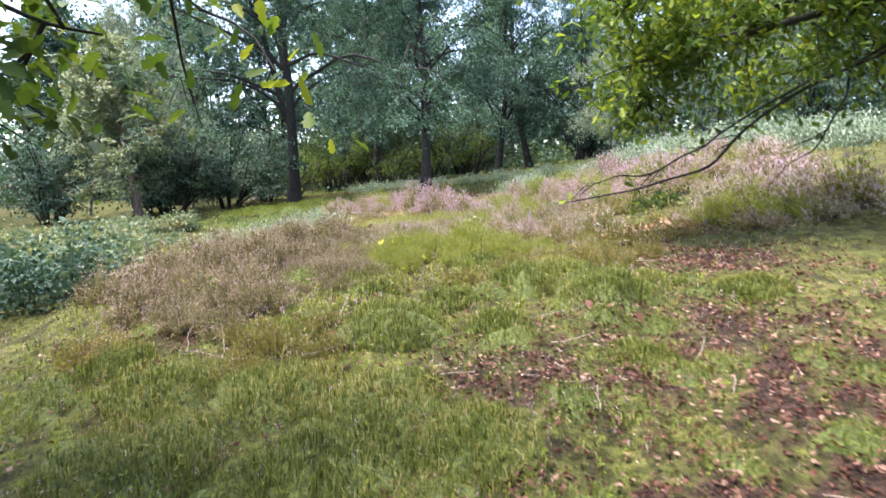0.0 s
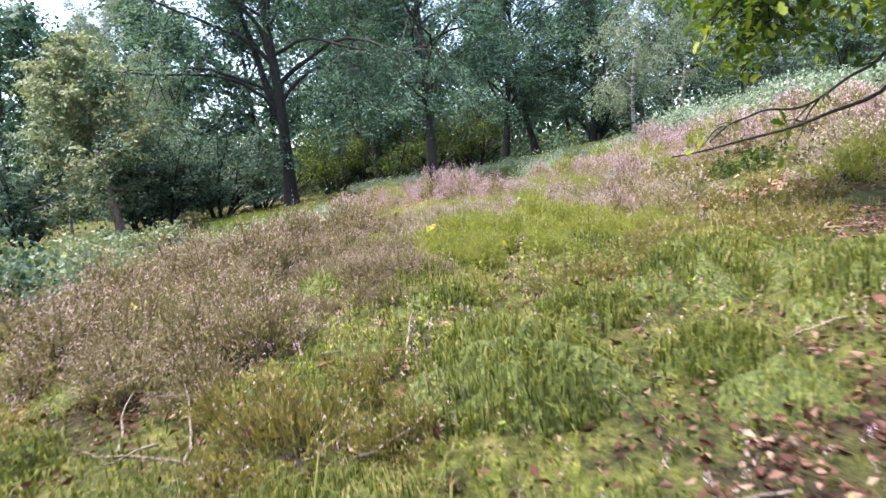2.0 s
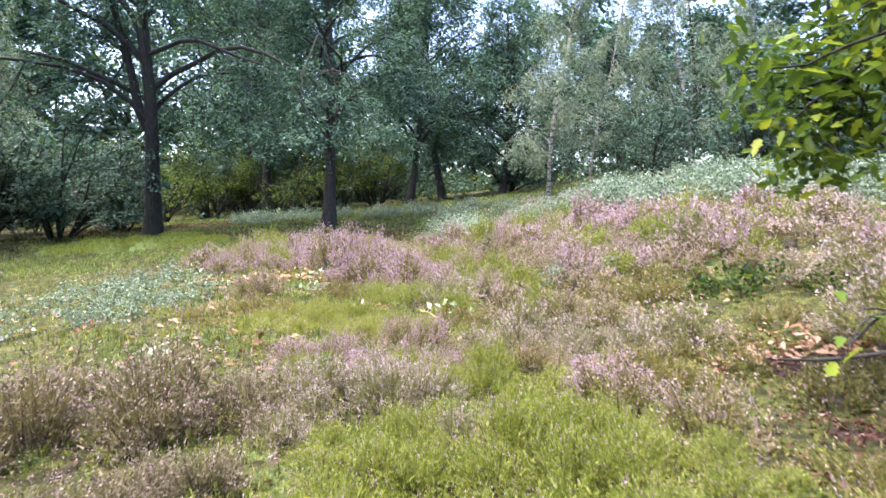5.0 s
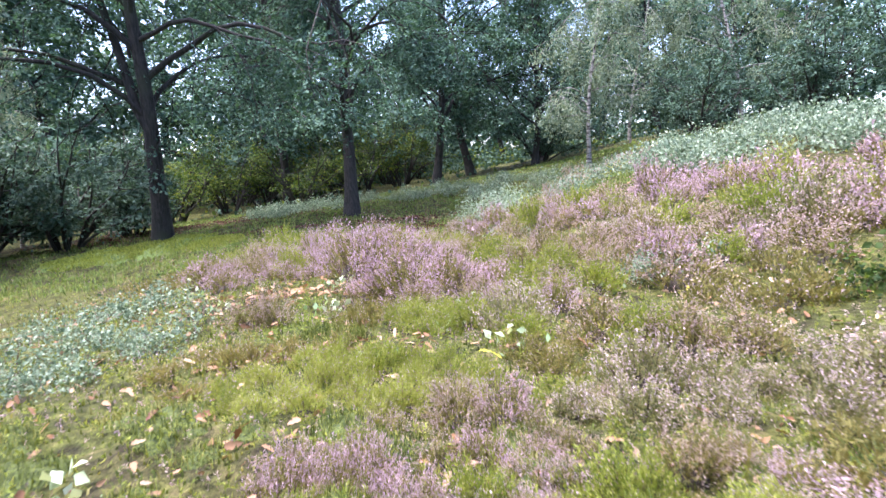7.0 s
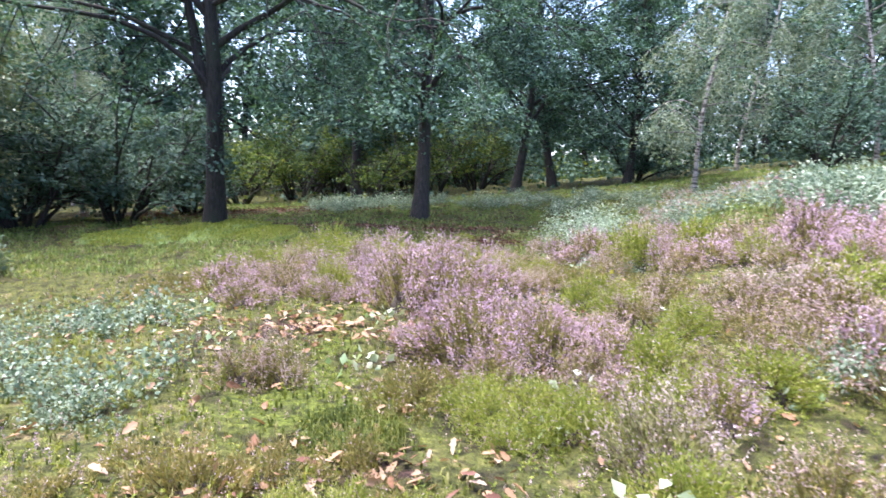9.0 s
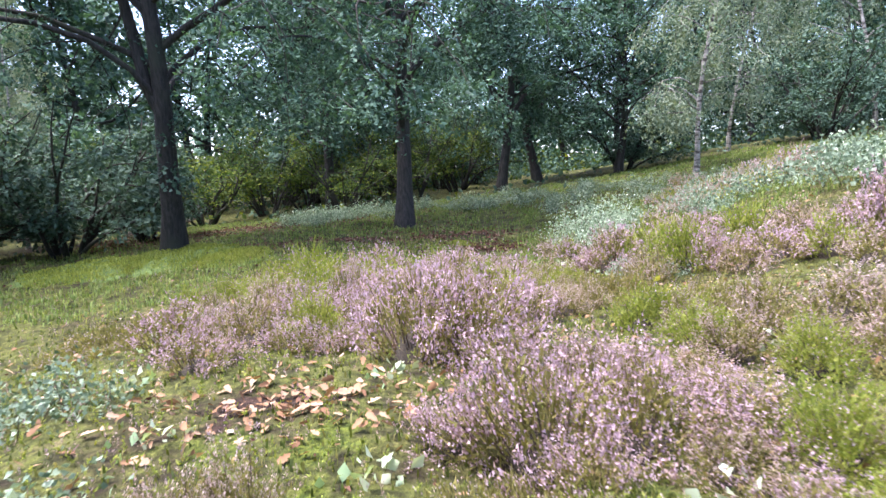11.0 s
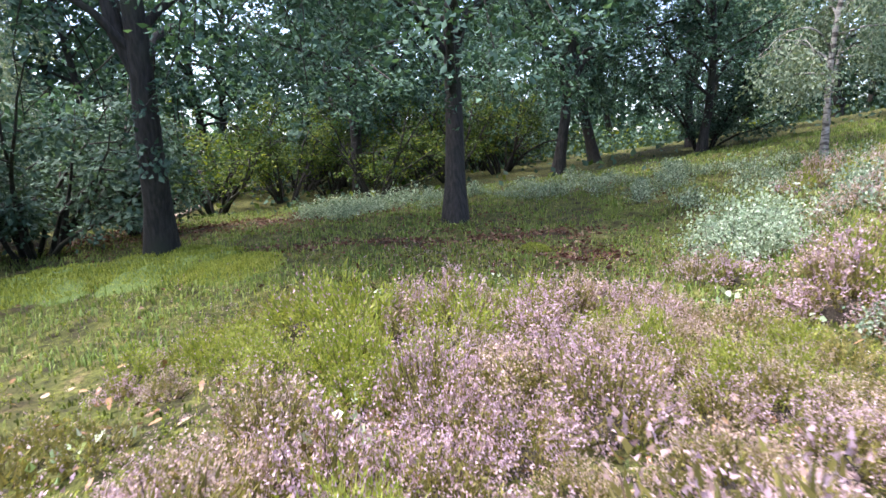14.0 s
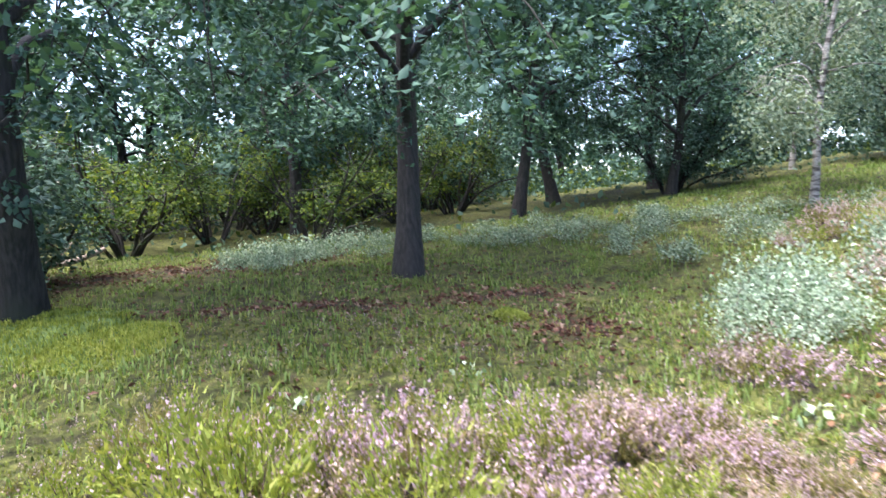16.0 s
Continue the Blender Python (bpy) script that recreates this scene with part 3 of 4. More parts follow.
def far_wood():
    """The closed wood beyond the last single trees, all round."""
    rng = np.random.default_rng(78)
    k = 50000
    a = rng.uniform(0, 2 * np.pi, k)
    r = rng.uniform(52, 72, k)
    x, y = 2 + r * np.cos(a), 14 + r * np.sin(a)
    top = 9.5 + 4 * np.sin(a * 23) * np.sin(a * 11 + 1) + rng.normal(0, 1, k)
    z = height(x, y) + top * rng.random(k) ** 1.6
    v, f = leaves(rng, np.stack([x, y, z], 1), unit(rng.normal(0, 1, (k, 3))), rng.uniform(0.6, 1.1, k), 0.75)
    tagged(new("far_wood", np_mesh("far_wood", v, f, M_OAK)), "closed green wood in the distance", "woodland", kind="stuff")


far_wood()


# ---- heather ----
def heather_meshes(seed, kind, grade):
    """One rounded heather bush about 0.6 m across: branches to a lumpy dome, each ending in a fan of leafy shoots with flower spikes."""
    rng = np.random.default_rng(seed)
    low = kind == "low"
    n = ((34, 26, 18) if low else (48, 40, 26))[grade]
    az, lean = rng.uniform(0, 6.283, n), np.arccos(rng.uniform(0.1, 1.0, n))
    lump = rng.uniform(0.74, 1.1, n)
    top = 0.14 if low else 0.3
    out = np.stack([np.sin(lean) * np.cos(az), np.sin(lean) * np.sin(az), np.cos(lean)], 1)
    tip = out * np.array([0.27, 0.27, top]) * lump[:, None]
    root = tip * np.array([0.25, 0.25, 0]) + np.array([0, 0, -0.04])
    side = unit(np.cross(tip - root, rng.normal(0, 1, (n, 3)))) * 0.004
    v = np.stack([root - side, root + side, tip + side * 0.4, tip - side * 0.4], 1).reshape(-1, 3)
    made = {"wood": np_mesh("stems", v, np.arange(n)[:, None] * 4 + np.array([0, 1, 2, 3]), M_TWIG)}
    # dark dome inside the bush, in place of the shade among its twigs
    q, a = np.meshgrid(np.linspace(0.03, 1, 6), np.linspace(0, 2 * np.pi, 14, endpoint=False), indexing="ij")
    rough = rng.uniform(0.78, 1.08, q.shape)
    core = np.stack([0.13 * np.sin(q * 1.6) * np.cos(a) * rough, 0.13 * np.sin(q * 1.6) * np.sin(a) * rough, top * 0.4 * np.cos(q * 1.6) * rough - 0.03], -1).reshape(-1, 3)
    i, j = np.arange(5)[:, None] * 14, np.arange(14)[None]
    made["shade_core"] = np_mesh("shade_core", core, np.stack([i + j, i + (j + 1) % 14, i + 14 + (j + 1) % 14, i + 14 + j], -1).reshape(-1, 4), M_SHADECORE)
    b = np.repeat(np.arange(n), (11, 8, 7)[grade])
    m = len(b)
    base = root[b] + (tip - root)[b] * rng.uniform(0.62, 0.95, m)[:, None] + rng.normal(0, 0.022, (m, 3))
    way = unit(out[b] * np.array([0.75, 0.75, 0.5]) + np.array([0, 0, 0.55]) + rng.normal(0, 0.3, (m, 3)))
    long = rng.uniform(0.055, 0.125, m) * (0.7 if low else 1.0)
    big = (0.62, 0.9, 1.4)[grade]
    fewer = (1.1, 1.0, 0.5)[grade]
    per = {"bloom": 6, "faded": 5, "green": 0.9, "grey": 3.4, "straw": 4.5, "low": 0.7, "dull": 2.4}[kind] * fewer
    worth = np.clip(rng.normal(1, 0.5, n), 0, 2)[b]
    k = np.repeat(np.arange(m), rng.poisson(per * worth))
    u = rng.uniform(0.25, 1.05, len(k))
    at = base[k] + way[k] * (long[k] * u)[:, None] + rng.normal(0, 0.005, (len(k), 3))
    fv, ff = petals(rng, at, way[k] * 0.7 + rng.normal(0, 0.55, (len(k), 3)), rng.uniform(0.01, 0.02, len(k)) * big)
    made["bloom"] = np_mesh("flowers", fv, ff, {"faded": M_FADED, "grey": M_GREY, "low": M_GREY, "straw": M_STRAW, "dull": M_FADED}.get(kind, M_BLOOM))
    per = {"green": 6, "grey": 4.5, "low": 5, "straw": 3, "dull": 5}.get(kind, 3) * (1.4, 1.2, 0.6)[grade]
    k = np.repeat(np.arange(m), rng.poisson(per, m))
    u = rng.uniform(-0.9, 0.95 if kind in ("green", "low") else 0.5, len(k))
    at = base[k] + way[k] * (long[k] * u)[:, None] + rng.normal(0, 0.008, (len(k), 3))
    lv, lf = petals(rng, at, way[k] + rng.normal(0, 0.35, (len(k), 3)), rng.uniform(0.022, 0.05, len(k)) * big ** 0.6, 0.15)
    made["foliage"] = np_mesh("foliage", lv, lf, {"green": M_HEATH_GREEN, "grey": M_GREYLEAF, "dull": M_DULL}.get(kind, M_HEATH))
    return made


SORTS = ("bloom", "faded", "green", "grey", "straw", "low", "dull")
KINDS = {(k, g): [heather_meshes(100 + 50 * g + 8 * i + q, k, g) for q in range(3 - (g > 1))] for i, k in enumerate(SORTS) for g in range(3)}
HEATHER_LABEL = {"bloom": "bushy heather in pale pink-purple bloom", "faded": "faded brownish-pink heather bush on the heath", "green": "low fresh green heather with few flowers", "grey": "grey-green heather with pale withered tips", "straw": "straw-coloured heather gone to seed", "dull": "dull grey-olive heather with dark twigs and few withered flowers", "low": "low olive heather seedlings in mossy turf"}
# x, y, half-width, half-depth, size, kind
PATCHES = (
    (-1.85, 18.1, 0.65, 0.45, 0.95, "green"), (-0.2, 16.6, 0.5, 0.35, 0.8, "straw"), (0.3, 18.4, 0.6, 0.4, 0.8, "straw"),
    (-1.7, 16.6, 0.9, 0.9, 1.15, "bloom"), (-2.2, 16.0, 0.6, 0.5, 1.2, "bloom"), (-0.5, 15.6, 0.7, 0.7, 1.45, "bloom"), (-0.4, 17.3, 1.0, 1.2, 1.05, "bloom"),
    (0.25, 13.7, 0.75, 0.42, 1.3, "bloom"), (0.8, 14.6, 0.6, 0.4, 0.8, "bloom"), (-0.6, 19.5, 1.5, 0.9, 1.1, "bloom"), (-2.0, 19.6, 0.9, 0.8, 1.15, "green"), (-3.2, 18.8, 0.5, 0.5, 0.8, "faded"), (0.7, 19.3, 0.6, 0.5, 0.75, "straw"), (-1.15, 17.5, 0.5, 0.4, 1.0, "bloom"),
    (1.1, 13.1, 0.5, 0.4, 0.9, "faded"), (0.72, 12.0, 0.3, 0.22, 0.95, "grey"), (1.3, 11.6, 0.3, 0.26, 1.05, "faded"), (1.95, 11.1, 0.35, 0.28, 0.9, "faded"),
    (2.5, 13.2, 0.7, 0.45, 1.15, "faded"), (2.1, 15.1, 0.6, 0.6, 1.1, "faded"), (3.3, 15.0, 1.0, 1.0, 1.15, "faded"), (4.6, 13.4, 1.1, 1.4, 1.2, "faded"),
    (3.2, 18.2, 1.1, 0.7, 1.3, "bloom"), (2.3, 19.3, 0.6, 0.6, 1.2, "bloom"), (4.5, 17.0, 1.1, 0.9, 1.2, "bloom"), (3.4, 20.2, 0.8, 0.7, 1.1, "bloom"),
    (1.55, 8.75, 0.4, 0.4, 1.15, "faded"), (2.2, 10.2, 0.5, 0.4, 1.1, "grey"), (1.2, 10.5, 0.6, 0.4, 0.8, "grey"), (0.2, 10.3, 0.8, 0.3, 0.55, "faded"), (-0.4, 9.7, 0.7, 0.3, 0.5, "bloom"),
    (-1.7, 8.6, 0.6, 0.6, 1.0, "dull"), (-1.2, 9.0, 0.6, 0.5, 0.85, "grey"), (-2.1, 7.3, 0.6, 0.6, 0.95, "dull"), (-3.0, 7.0, 0.7, 0.6, 1.0, "dull"), (-2.9, 8.2, 0.5, 0.4, 0.9, "dull"),
    (-1.3, 7.4, 0.5, 0.7, 0.6, "dull"), (-1.0, 6.4, 0.5, 0.4, 0.45, "dull"), (-2.5, 6.1, 0.5, 0.3, 0.75, "dull"), (-1.6, 5.15, 0.16, 0.14, 0.7, "dull"), (4.6, 9.7, 0.8, 0.8, 1.25, "faded"), (5.6, 9.2, 0.8, 0.9, 1.3, "faded"),
    (5.6, 11.4, 1.0, 1.2, 1.25, "faded"), (6.4, 13.6, 0.9, 1.0, 1.2, "faded"), (0.4, 8.0, 1.0, 0.7, 0.55, "green"), (-0.4, 8.8, 0.9, 0.6, 0.6, "grey"), (-1.5, 6.7, 0.5, 0.4, 0.8, "dull"),
    (-0.2, 7.2, 0.9, 0.6, 0.5, "green"), (-0.5, 11.0, 0.9, 0.5, 0.5, "green"), (0.3, 12.7, 0.6, 0.35, 0.6, "green"), (-1.5, 13.3, 0.16, 0.12, 0.8, "faded"),
    (-1.5, 16.2, 0.35, 0.14, 0.7, "green"), (0.6, 9.4, 0.7, 0.4, 0.6, "bloom"), (1.4, 16.2, 0.4, 0.4, 0.9, "faded"), (2.0, 21.0, 0.4, 0.4, 0.9, "bloom"), (0.6, 17.5, 0.7, 0.8, 0.8, "straw"), (1.0, 18.6, 0.4, 0.5, 0.75, "straw"), (-1.75, 5.9, 0.6, 0.45, 0.8, "dull"), (-2.0, 6.7, 0.7, 0.5, 0.95, "dull"), (-0.6, 6.7, 0.7, 0.4, 1.0, "low"), (-2.2, 5.3, 0.6, 0.3, 1.0, "low"), (0.3, 6.4, 0.6, 0.3, 0.9, "low"), (0.9, 7.3, 0.8, 0.5, 1.0, "low"), (1.8, 7.3, 0.5, 0.5, 1.1, "low"), (-1.2, 4.9, 0.5, 0.3, 0.8, "low"), (1.9, 9.6, 0.7, 0.4, 1.0, "low"), (0.6, 11.2, 0.6, 0.4, 0.9, "low"), (-1.2, 11.6, 0.8, 0.5, 0.8, "low"), (1.5, 17.6, 0.4, 0.6, 1.0, "low"), (2.3, 16.4, 0.6, 0.5, 1.1, "low"), (-0.2, 13.0, 0.6, 0.3, 0.8, "low"), (3.2, 12.2, 0.6, 0.5, 1.1, "low"), (2.9, 8.8, 0.5, 0.4, 1.0, "low"), (3.3, 10.5, 0.6, 0.4, 1.1, "low"), (2.6, 14.2, 0.4, 0.3, 1.0, "low"), (6.6, 23.0, 1.0, 1.2, 1.0, "faded"), (6.2, 25.5, 1.0, 0.8, 0.9, "faded"), (8.6, 25.6, 1.2, 1.2, 1.0, "faded"), (-3.6, 17.2, 0.6, 0.8, 0.9, "low"), (-2.8, 20.4, 0.7, 0.5, 0.9, "low"), (0.3, 20.3, 0.8, 0.4, 0.9, "low"), (4.7, 22.6, 0.8, 0.7, 0.9, "faded"), (5.3, 15.4, 0.8, 0.8, 1.2, "bloom"),
)


def bushes():
    rng = np.random.default_rng(9)
    spots = []
    for a, b, rx, ry, size, kind in PATCHES:
        step = 0.37 * size
        for gx in np.arange(-rx, rx + 0.01, step):
            for gy in np.arange(-ry, ry + 0.01, step):
                x, y = a + gx + rng.normal(0, 0.09), b + gy + rng.normal(0, 0.09)
                if ((x - a) / (rx + 0.05)) ** 2 + ((y - b) / (ry + 0.05)) ** 2 <= 1.1 and all((x - q[0]) ** 2 + (y - q[1]) ** 2 > (0.3 * size) ** 2 for q in spots):
                    k = kind
                    if kind == "faded" and x > 2.8 and rng.random() < 0.45:
                        k = "grey"
                    elif kind in ("bloom", "faded") and rng.random() < 0.26:
                        k = ("faded" if rng.random() < 0.5 else "straw") if kind == "bloom" else "bloom"
                    if kind not in ("low", "dull") and rng.random() < (0.0 if 13 < y < 17.4 and x < 1.2 else 0.2):
                        k = "green"
                    near = ((x - a) / (rx + 0.2)) ** 2 + ((y - b) / (ry + 0.2)) ** 2
                    spots.append((x, y, size * rng.uniform(0.85, 1.2) * (1.22 - 0.42 * min(near, 1)), k, 1.3 - 0.5 * min(near, 1)))
    return spots


def heather():
    rng = np.random.default_rng(10)
    spots = bushes()
    spots.sort(key=lambda q: (q[0] > 2.8) + (q[3] == "low"))
    rest = []
    for i, (x, y, size, kind, rise) in enumerate(spots):
        m = pose(x, y, float(height(x, y)) - 0.03, rng.normal(0, 6), rng.normal(0, 6), rng.uniform(0, 360)) @ Matrix.Diagonal((size, size, size * rise * rng.uniform(0.8, 1.15), 1))
        beside = -2.7 < x < 2.4
        grade = 0 if beside and y < 18.5 else 1 if kind == "low" or x < 5.2 and y < 20 else 2
        meshes = KINDS[kind, grade][rng.integers(0, 3 - (grade > 1))]
        if i < 300:
            ob = tagged(new("heather_bush"), HEATHER_LABEL[kind], "heather", "heather of the heath")
            ob.matrix_basis = m
            for n, me in meshes.items():
                tagged(under(n, me, ob), kind="stuff")
        else:
            rest.append((m, meshes))
    for n in ("wood", "shade_core", "foliage", "bloom"):
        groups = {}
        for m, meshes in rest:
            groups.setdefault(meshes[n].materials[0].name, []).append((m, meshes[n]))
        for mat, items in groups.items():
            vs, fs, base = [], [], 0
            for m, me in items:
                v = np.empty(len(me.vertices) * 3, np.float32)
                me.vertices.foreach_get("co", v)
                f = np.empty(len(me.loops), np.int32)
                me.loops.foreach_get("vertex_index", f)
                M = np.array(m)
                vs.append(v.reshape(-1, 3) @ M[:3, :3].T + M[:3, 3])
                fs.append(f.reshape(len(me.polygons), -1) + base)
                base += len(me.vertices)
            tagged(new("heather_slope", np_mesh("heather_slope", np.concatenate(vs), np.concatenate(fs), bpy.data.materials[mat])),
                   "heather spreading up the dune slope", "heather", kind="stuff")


heather()


# ---- low leafy shrubs and saplings ----
def shrub_meshes(seed, tall, wide, stems, count, size, leaf, bark=M_TWIG):
    rng = np.random.default_rng(seed)
    ls, tips = [], []
    for i in range(stems):
        az = rng.uniform(0, 6.283)
        o = wide * 0.4 * math.sqrt(rng.random())
        st = limb(rng, (o * math.cos(az), o * math.sin(az), -0.05), (0.5 * math.cos(az) * wide, 0.5 * math.sin(az) * wide, tall), tall * rng.uniform(0.65, 1.1), 0.006, 0.002, 5, 0.4)
        ls.append(st)
        tips += list(st[0][2:])
    tips = np.array(tips)
    at = tips[rng.integers(0, len(tips), count)] + rng.normal(0, 0.06 + 0.05 * wide, (count, 3)) * np.array([1, 1, 0.7])
    at[:, 2] = np.maximum(at[:, 2], 0.03)
    v, f = leaves(rng, at, rng.normal(0, 0.7, (count, 3)) + np.array([0, 0, 0.1]), size * rng.uniform(0.7, 1.3, count), 0.7)
    return {"stemwork": np_mesh("shrub_stems", *tubes(ls, 3), bark), "leafage": np_mesh("shrub_leaves", v, f, leaf)}


BILB = [shrub_meshes(200 + i, 0.46, 0.6, 9, 430, 0.047, M_BILB) for i in range(3)]
rng = np.random.default_rng(11)
for a, b, rx, ry, n, size in ((8.3, 18.5, 2.6, 4.0, 80, 1.35), (3.5, 29.5, 3.2, 2.0, 26, 0.9), (6.4, 22.3, 1.8, 2.4, 15, 1.1), (-3.7, 13.4, 1.5, 2.0, 12, 0.75), (-2.7, 12.4, 0.5, 0.6, 8, 0.6), (3.3, 23.3, 0.7, 0.6, 8, 1.0),
                              (4.6, 21.5, 0.7, 0.8, 4, 0.8), (5.5, 27.0, 2.6, 1.8, 14, 0.9), (2.6, 13.1, 0.5, 0.3, 4, 0.75), (2.4, 18.4, 0.4, 0.3, 5, 0.6),
                              (-3.4, 28.2, 1.0, 0.7, 9, 0.9), (-1.6, 29.5, 3.0, 1.6, 22, 1.0), (9.0, 14.5, 1.2, 1.6, 20, 1.2)):
    for i in range(n):
        az, q = rng.uniform(0, 6.283), math.sqrt(rng.random())
        x, y = a + rx * q * math.cos(az), b + ry * q * math.sin(az)
        plant("bilberry_bush", BILB[i % 3], x, y, "low pale green leafy bush on the heath", "shrub", "low leafy bushes", rng.uniform(0, 360), size * rng.uniform(0.75, 1.25))

BUSH = shrub_meshes(229, 0.9, 0.75, 18, 1100, 0.045, M_BUSH)
for x, y, sc in ((2.45, 21.85, 1.0), (2.75, 22.2, 1.1), (2.2, 21.6, 0.8), (3.1, 22.6, 0.95), (2.9, 21.6, 0.7)):
    plant("birch_bush", BUSH, x, y, "bushy birch sapling with pale green leaves", "shrub", "birch saplings", x * 100, sc)
LEAFY = shrub_meshes(230, 1.0, 0.9, 16, 1500, 0.06, M_HAZEL)
for x, y, sc in ((-4.5, 7.4, 1.05), (-5.1, 6.9, 1.15), (-5.4, 8.0, 1.0)):
    plant("leafy_shrub", LEAFY, x, y, "glossy dark green leafy shrub beside the heather", "shrub", "leafy shrubs", x * 90, sc)
GREEN = shrub_meshes(231, 0.5, 0.6, 9, 260, 0.075, M_LIME)
for x, y, sc in ((3.73, 11.5, 1.05), (3.5, 11.8, 0.8), (4.6, 10.9, 0.7)):
    plant("green_sapling", GREEN, x, y, "fresh green leafy sapling among faded heather", "sapling", "green saplings", x * 70, sc)
BROOM = shrub_meshes(232, 0.55, 1.1, 30, 2200, 0.09, M_PINE)
for x, y, sc in ((-5.6, 10.2, 1.0), (-6.6, 11.4, 1.1), (-7.6, 13.0, 1.1), (-6.2, 13.2, 0.8), (-8.4, 15.2, 1.2), (-7.4, 9.4, 1.1), (-9.0, 12.4, 1.2), (-9.5, 17.5, 1.2), (-8.8, 19.6, 1.1)):
    plant("pine_scrub", BROOM, x, y, "low grey-green pine scrub with bare twigs", "shrub", "pine scrub", x * 80, sc)
YELLOW = shrub_meshes(233, 0.22, 0.2, 2, 14, 0.085, M_YELLOW)
for x, y, sc in ((1.28, 11.8, 1.1), (-0.3, 6.75, 0.7), (2.1, 17.2, 0.9), (3.95, 13.6, 0.9), (-0.15, 11.2, 0.5), (2.6, 12.6, 0.7), (-2.5, 6.6, 0.8)):
    plant("yellow_sapling", YELLOW, x, y, "small oak sapling with bright yellow leaves", "sapling", "yellow saplings", x * 200, sc)
PALE = shrub_meshes(234, 0.16, 0.25, 3, 18, 0.075, M_PALE)
for x, y in ((-1.9, 17.65), (-0.95, 15.0), (-0.1, 15.1), (0.75, 13.15), (1.9, 12.9), (-0.35, 11.35), (0.6, 11.5), (-2.6, 15.3), (-3.0, 16.4), (-1.0, 13.6), (0.15, 12.6),
             (-2.2, 14.2), (1.75, 18.9), (2.05, 15.0), (-3.3, 17.4), (-2.1, 20.9), (-0.4, 21.7), (-1.6, 17.2), (-1.9, 9.9), (1.5, 20.1)):
    plant("pale_sapling", PALE, x, y, "tiny pale green sapling between the heather", "sapling", "pale saplings", x * 300, 0.8 + 0.4 * abs(math.sin(x * 7)))


# ---- oak boughs that hang into the heath ----
def bough_tree(name, x, y, tall, r, boughs, seed, label, count, low, back, crown, crown_from, spread):
    """An oak with a few low boughs that bend along given ways; leaves hang on their twigs."""
    rng = np.random.default_rng(seed)
    ob = stand(name, x, y, label, "tree")
    z0 = float(height(x, y)) - 0.03
    o = np.array([x, y, z0])
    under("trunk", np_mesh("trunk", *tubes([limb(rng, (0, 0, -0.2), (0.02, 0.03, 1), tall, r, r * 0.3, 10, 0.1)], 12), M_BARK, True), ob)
    top, main, twigs, tips = crown_limbs(rng, tall * 1.2, r * 0.9, 0.5, spread, 14, 0.2, 0.6)
    for q in main:
        under("limb", np_mesh("limb", *tubes([q], 6), M_BARK, True), ob)
    tagged(under("crown", leaf_crown(rng, tips, crown, 0.13, 0.5, M_OAK, "near_crown", keep=crown_from, thin=0.6), ob), kind="stuff")
    for way, r0, leafy in boughs:
        P = np.array(way, float) - o
        t = np.linspace(0, 1, 13)
        s = np.linspace(0, 1, len(P))
        C = np.stack([np.interp(t, s, P[:, i]) for i in range(3)], 1)
        C[1:-1] += rng.normal(0, 0.03, (11, 3))
        fine = np.linspace(0, 1, 37)
        C = np.stack([np.interp(fine, t, C[:, i]) for i in range(3)], 1)
        for _ in range(3):
            C[1:-1] = (C[:-2] + 2 * C[1:-1] + C[2:]) / 4
        limbs, tips = [], []
        for q in range(leafy if leafy else 7):
            j = rng.integers(9, 37)
            if leafy:
                tw = limb(rng, C[j], rng.normal(0, 0.8, 3) + unit(C[-1] - C[0]) * 0.5 + np.array([0, 0, -0.15]), rng.uniform(0.4, 1.1), 0.011, 0.003, 5, 0.6)
                tips += list(tw[0][1:])
            else:
                tw = limb(rng, C[j], unit(C[-1] - C[-12]) + rng.normal(0, 0.35, 3), rng.uniform(0.15, 0.6), 0.008, 0.002, 5, 0.5)
                tips += [tw[0][-1]]
            limbs.append(tw)
        b = under("bough", np_mesh("bough", *tubes([(C, np.linspace(r0, 0.006, 37))], 7), M_BARK, True), ob)
        if leafy:
            limbs = [q for q in limbs if np.all(q[0][:, 2] > low - z0) and np.all(q[0][:, 1] < back - y)]
        tagged(under("twigwork", np_mesh("twigwork", *tubes(limbs, 5), M_BARK, True), b), kind="stuff")
        tips = np.array(tips)
        n = int(count * leafy / 40) if leafy else 14
        at = tips[rng.integers(0, len(tips), n)] + rng.normal(0, 0.1 if leafy else 0.03, (n, 3))
        if leafy:
            at = at[(at[:, 2] > low - z0) & (at[:, 1] < back - y)]
            n = len(at)
        v, f = lobed_leaves(rng, at, unit(rng.normal(0, 0.8, (n, 3)) + np.array([0, 0, -0.15])), rng.uniform(0.08, 0.14, n))
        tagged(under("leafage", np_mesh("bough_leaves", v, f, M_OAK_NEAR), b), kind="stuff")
    return ob


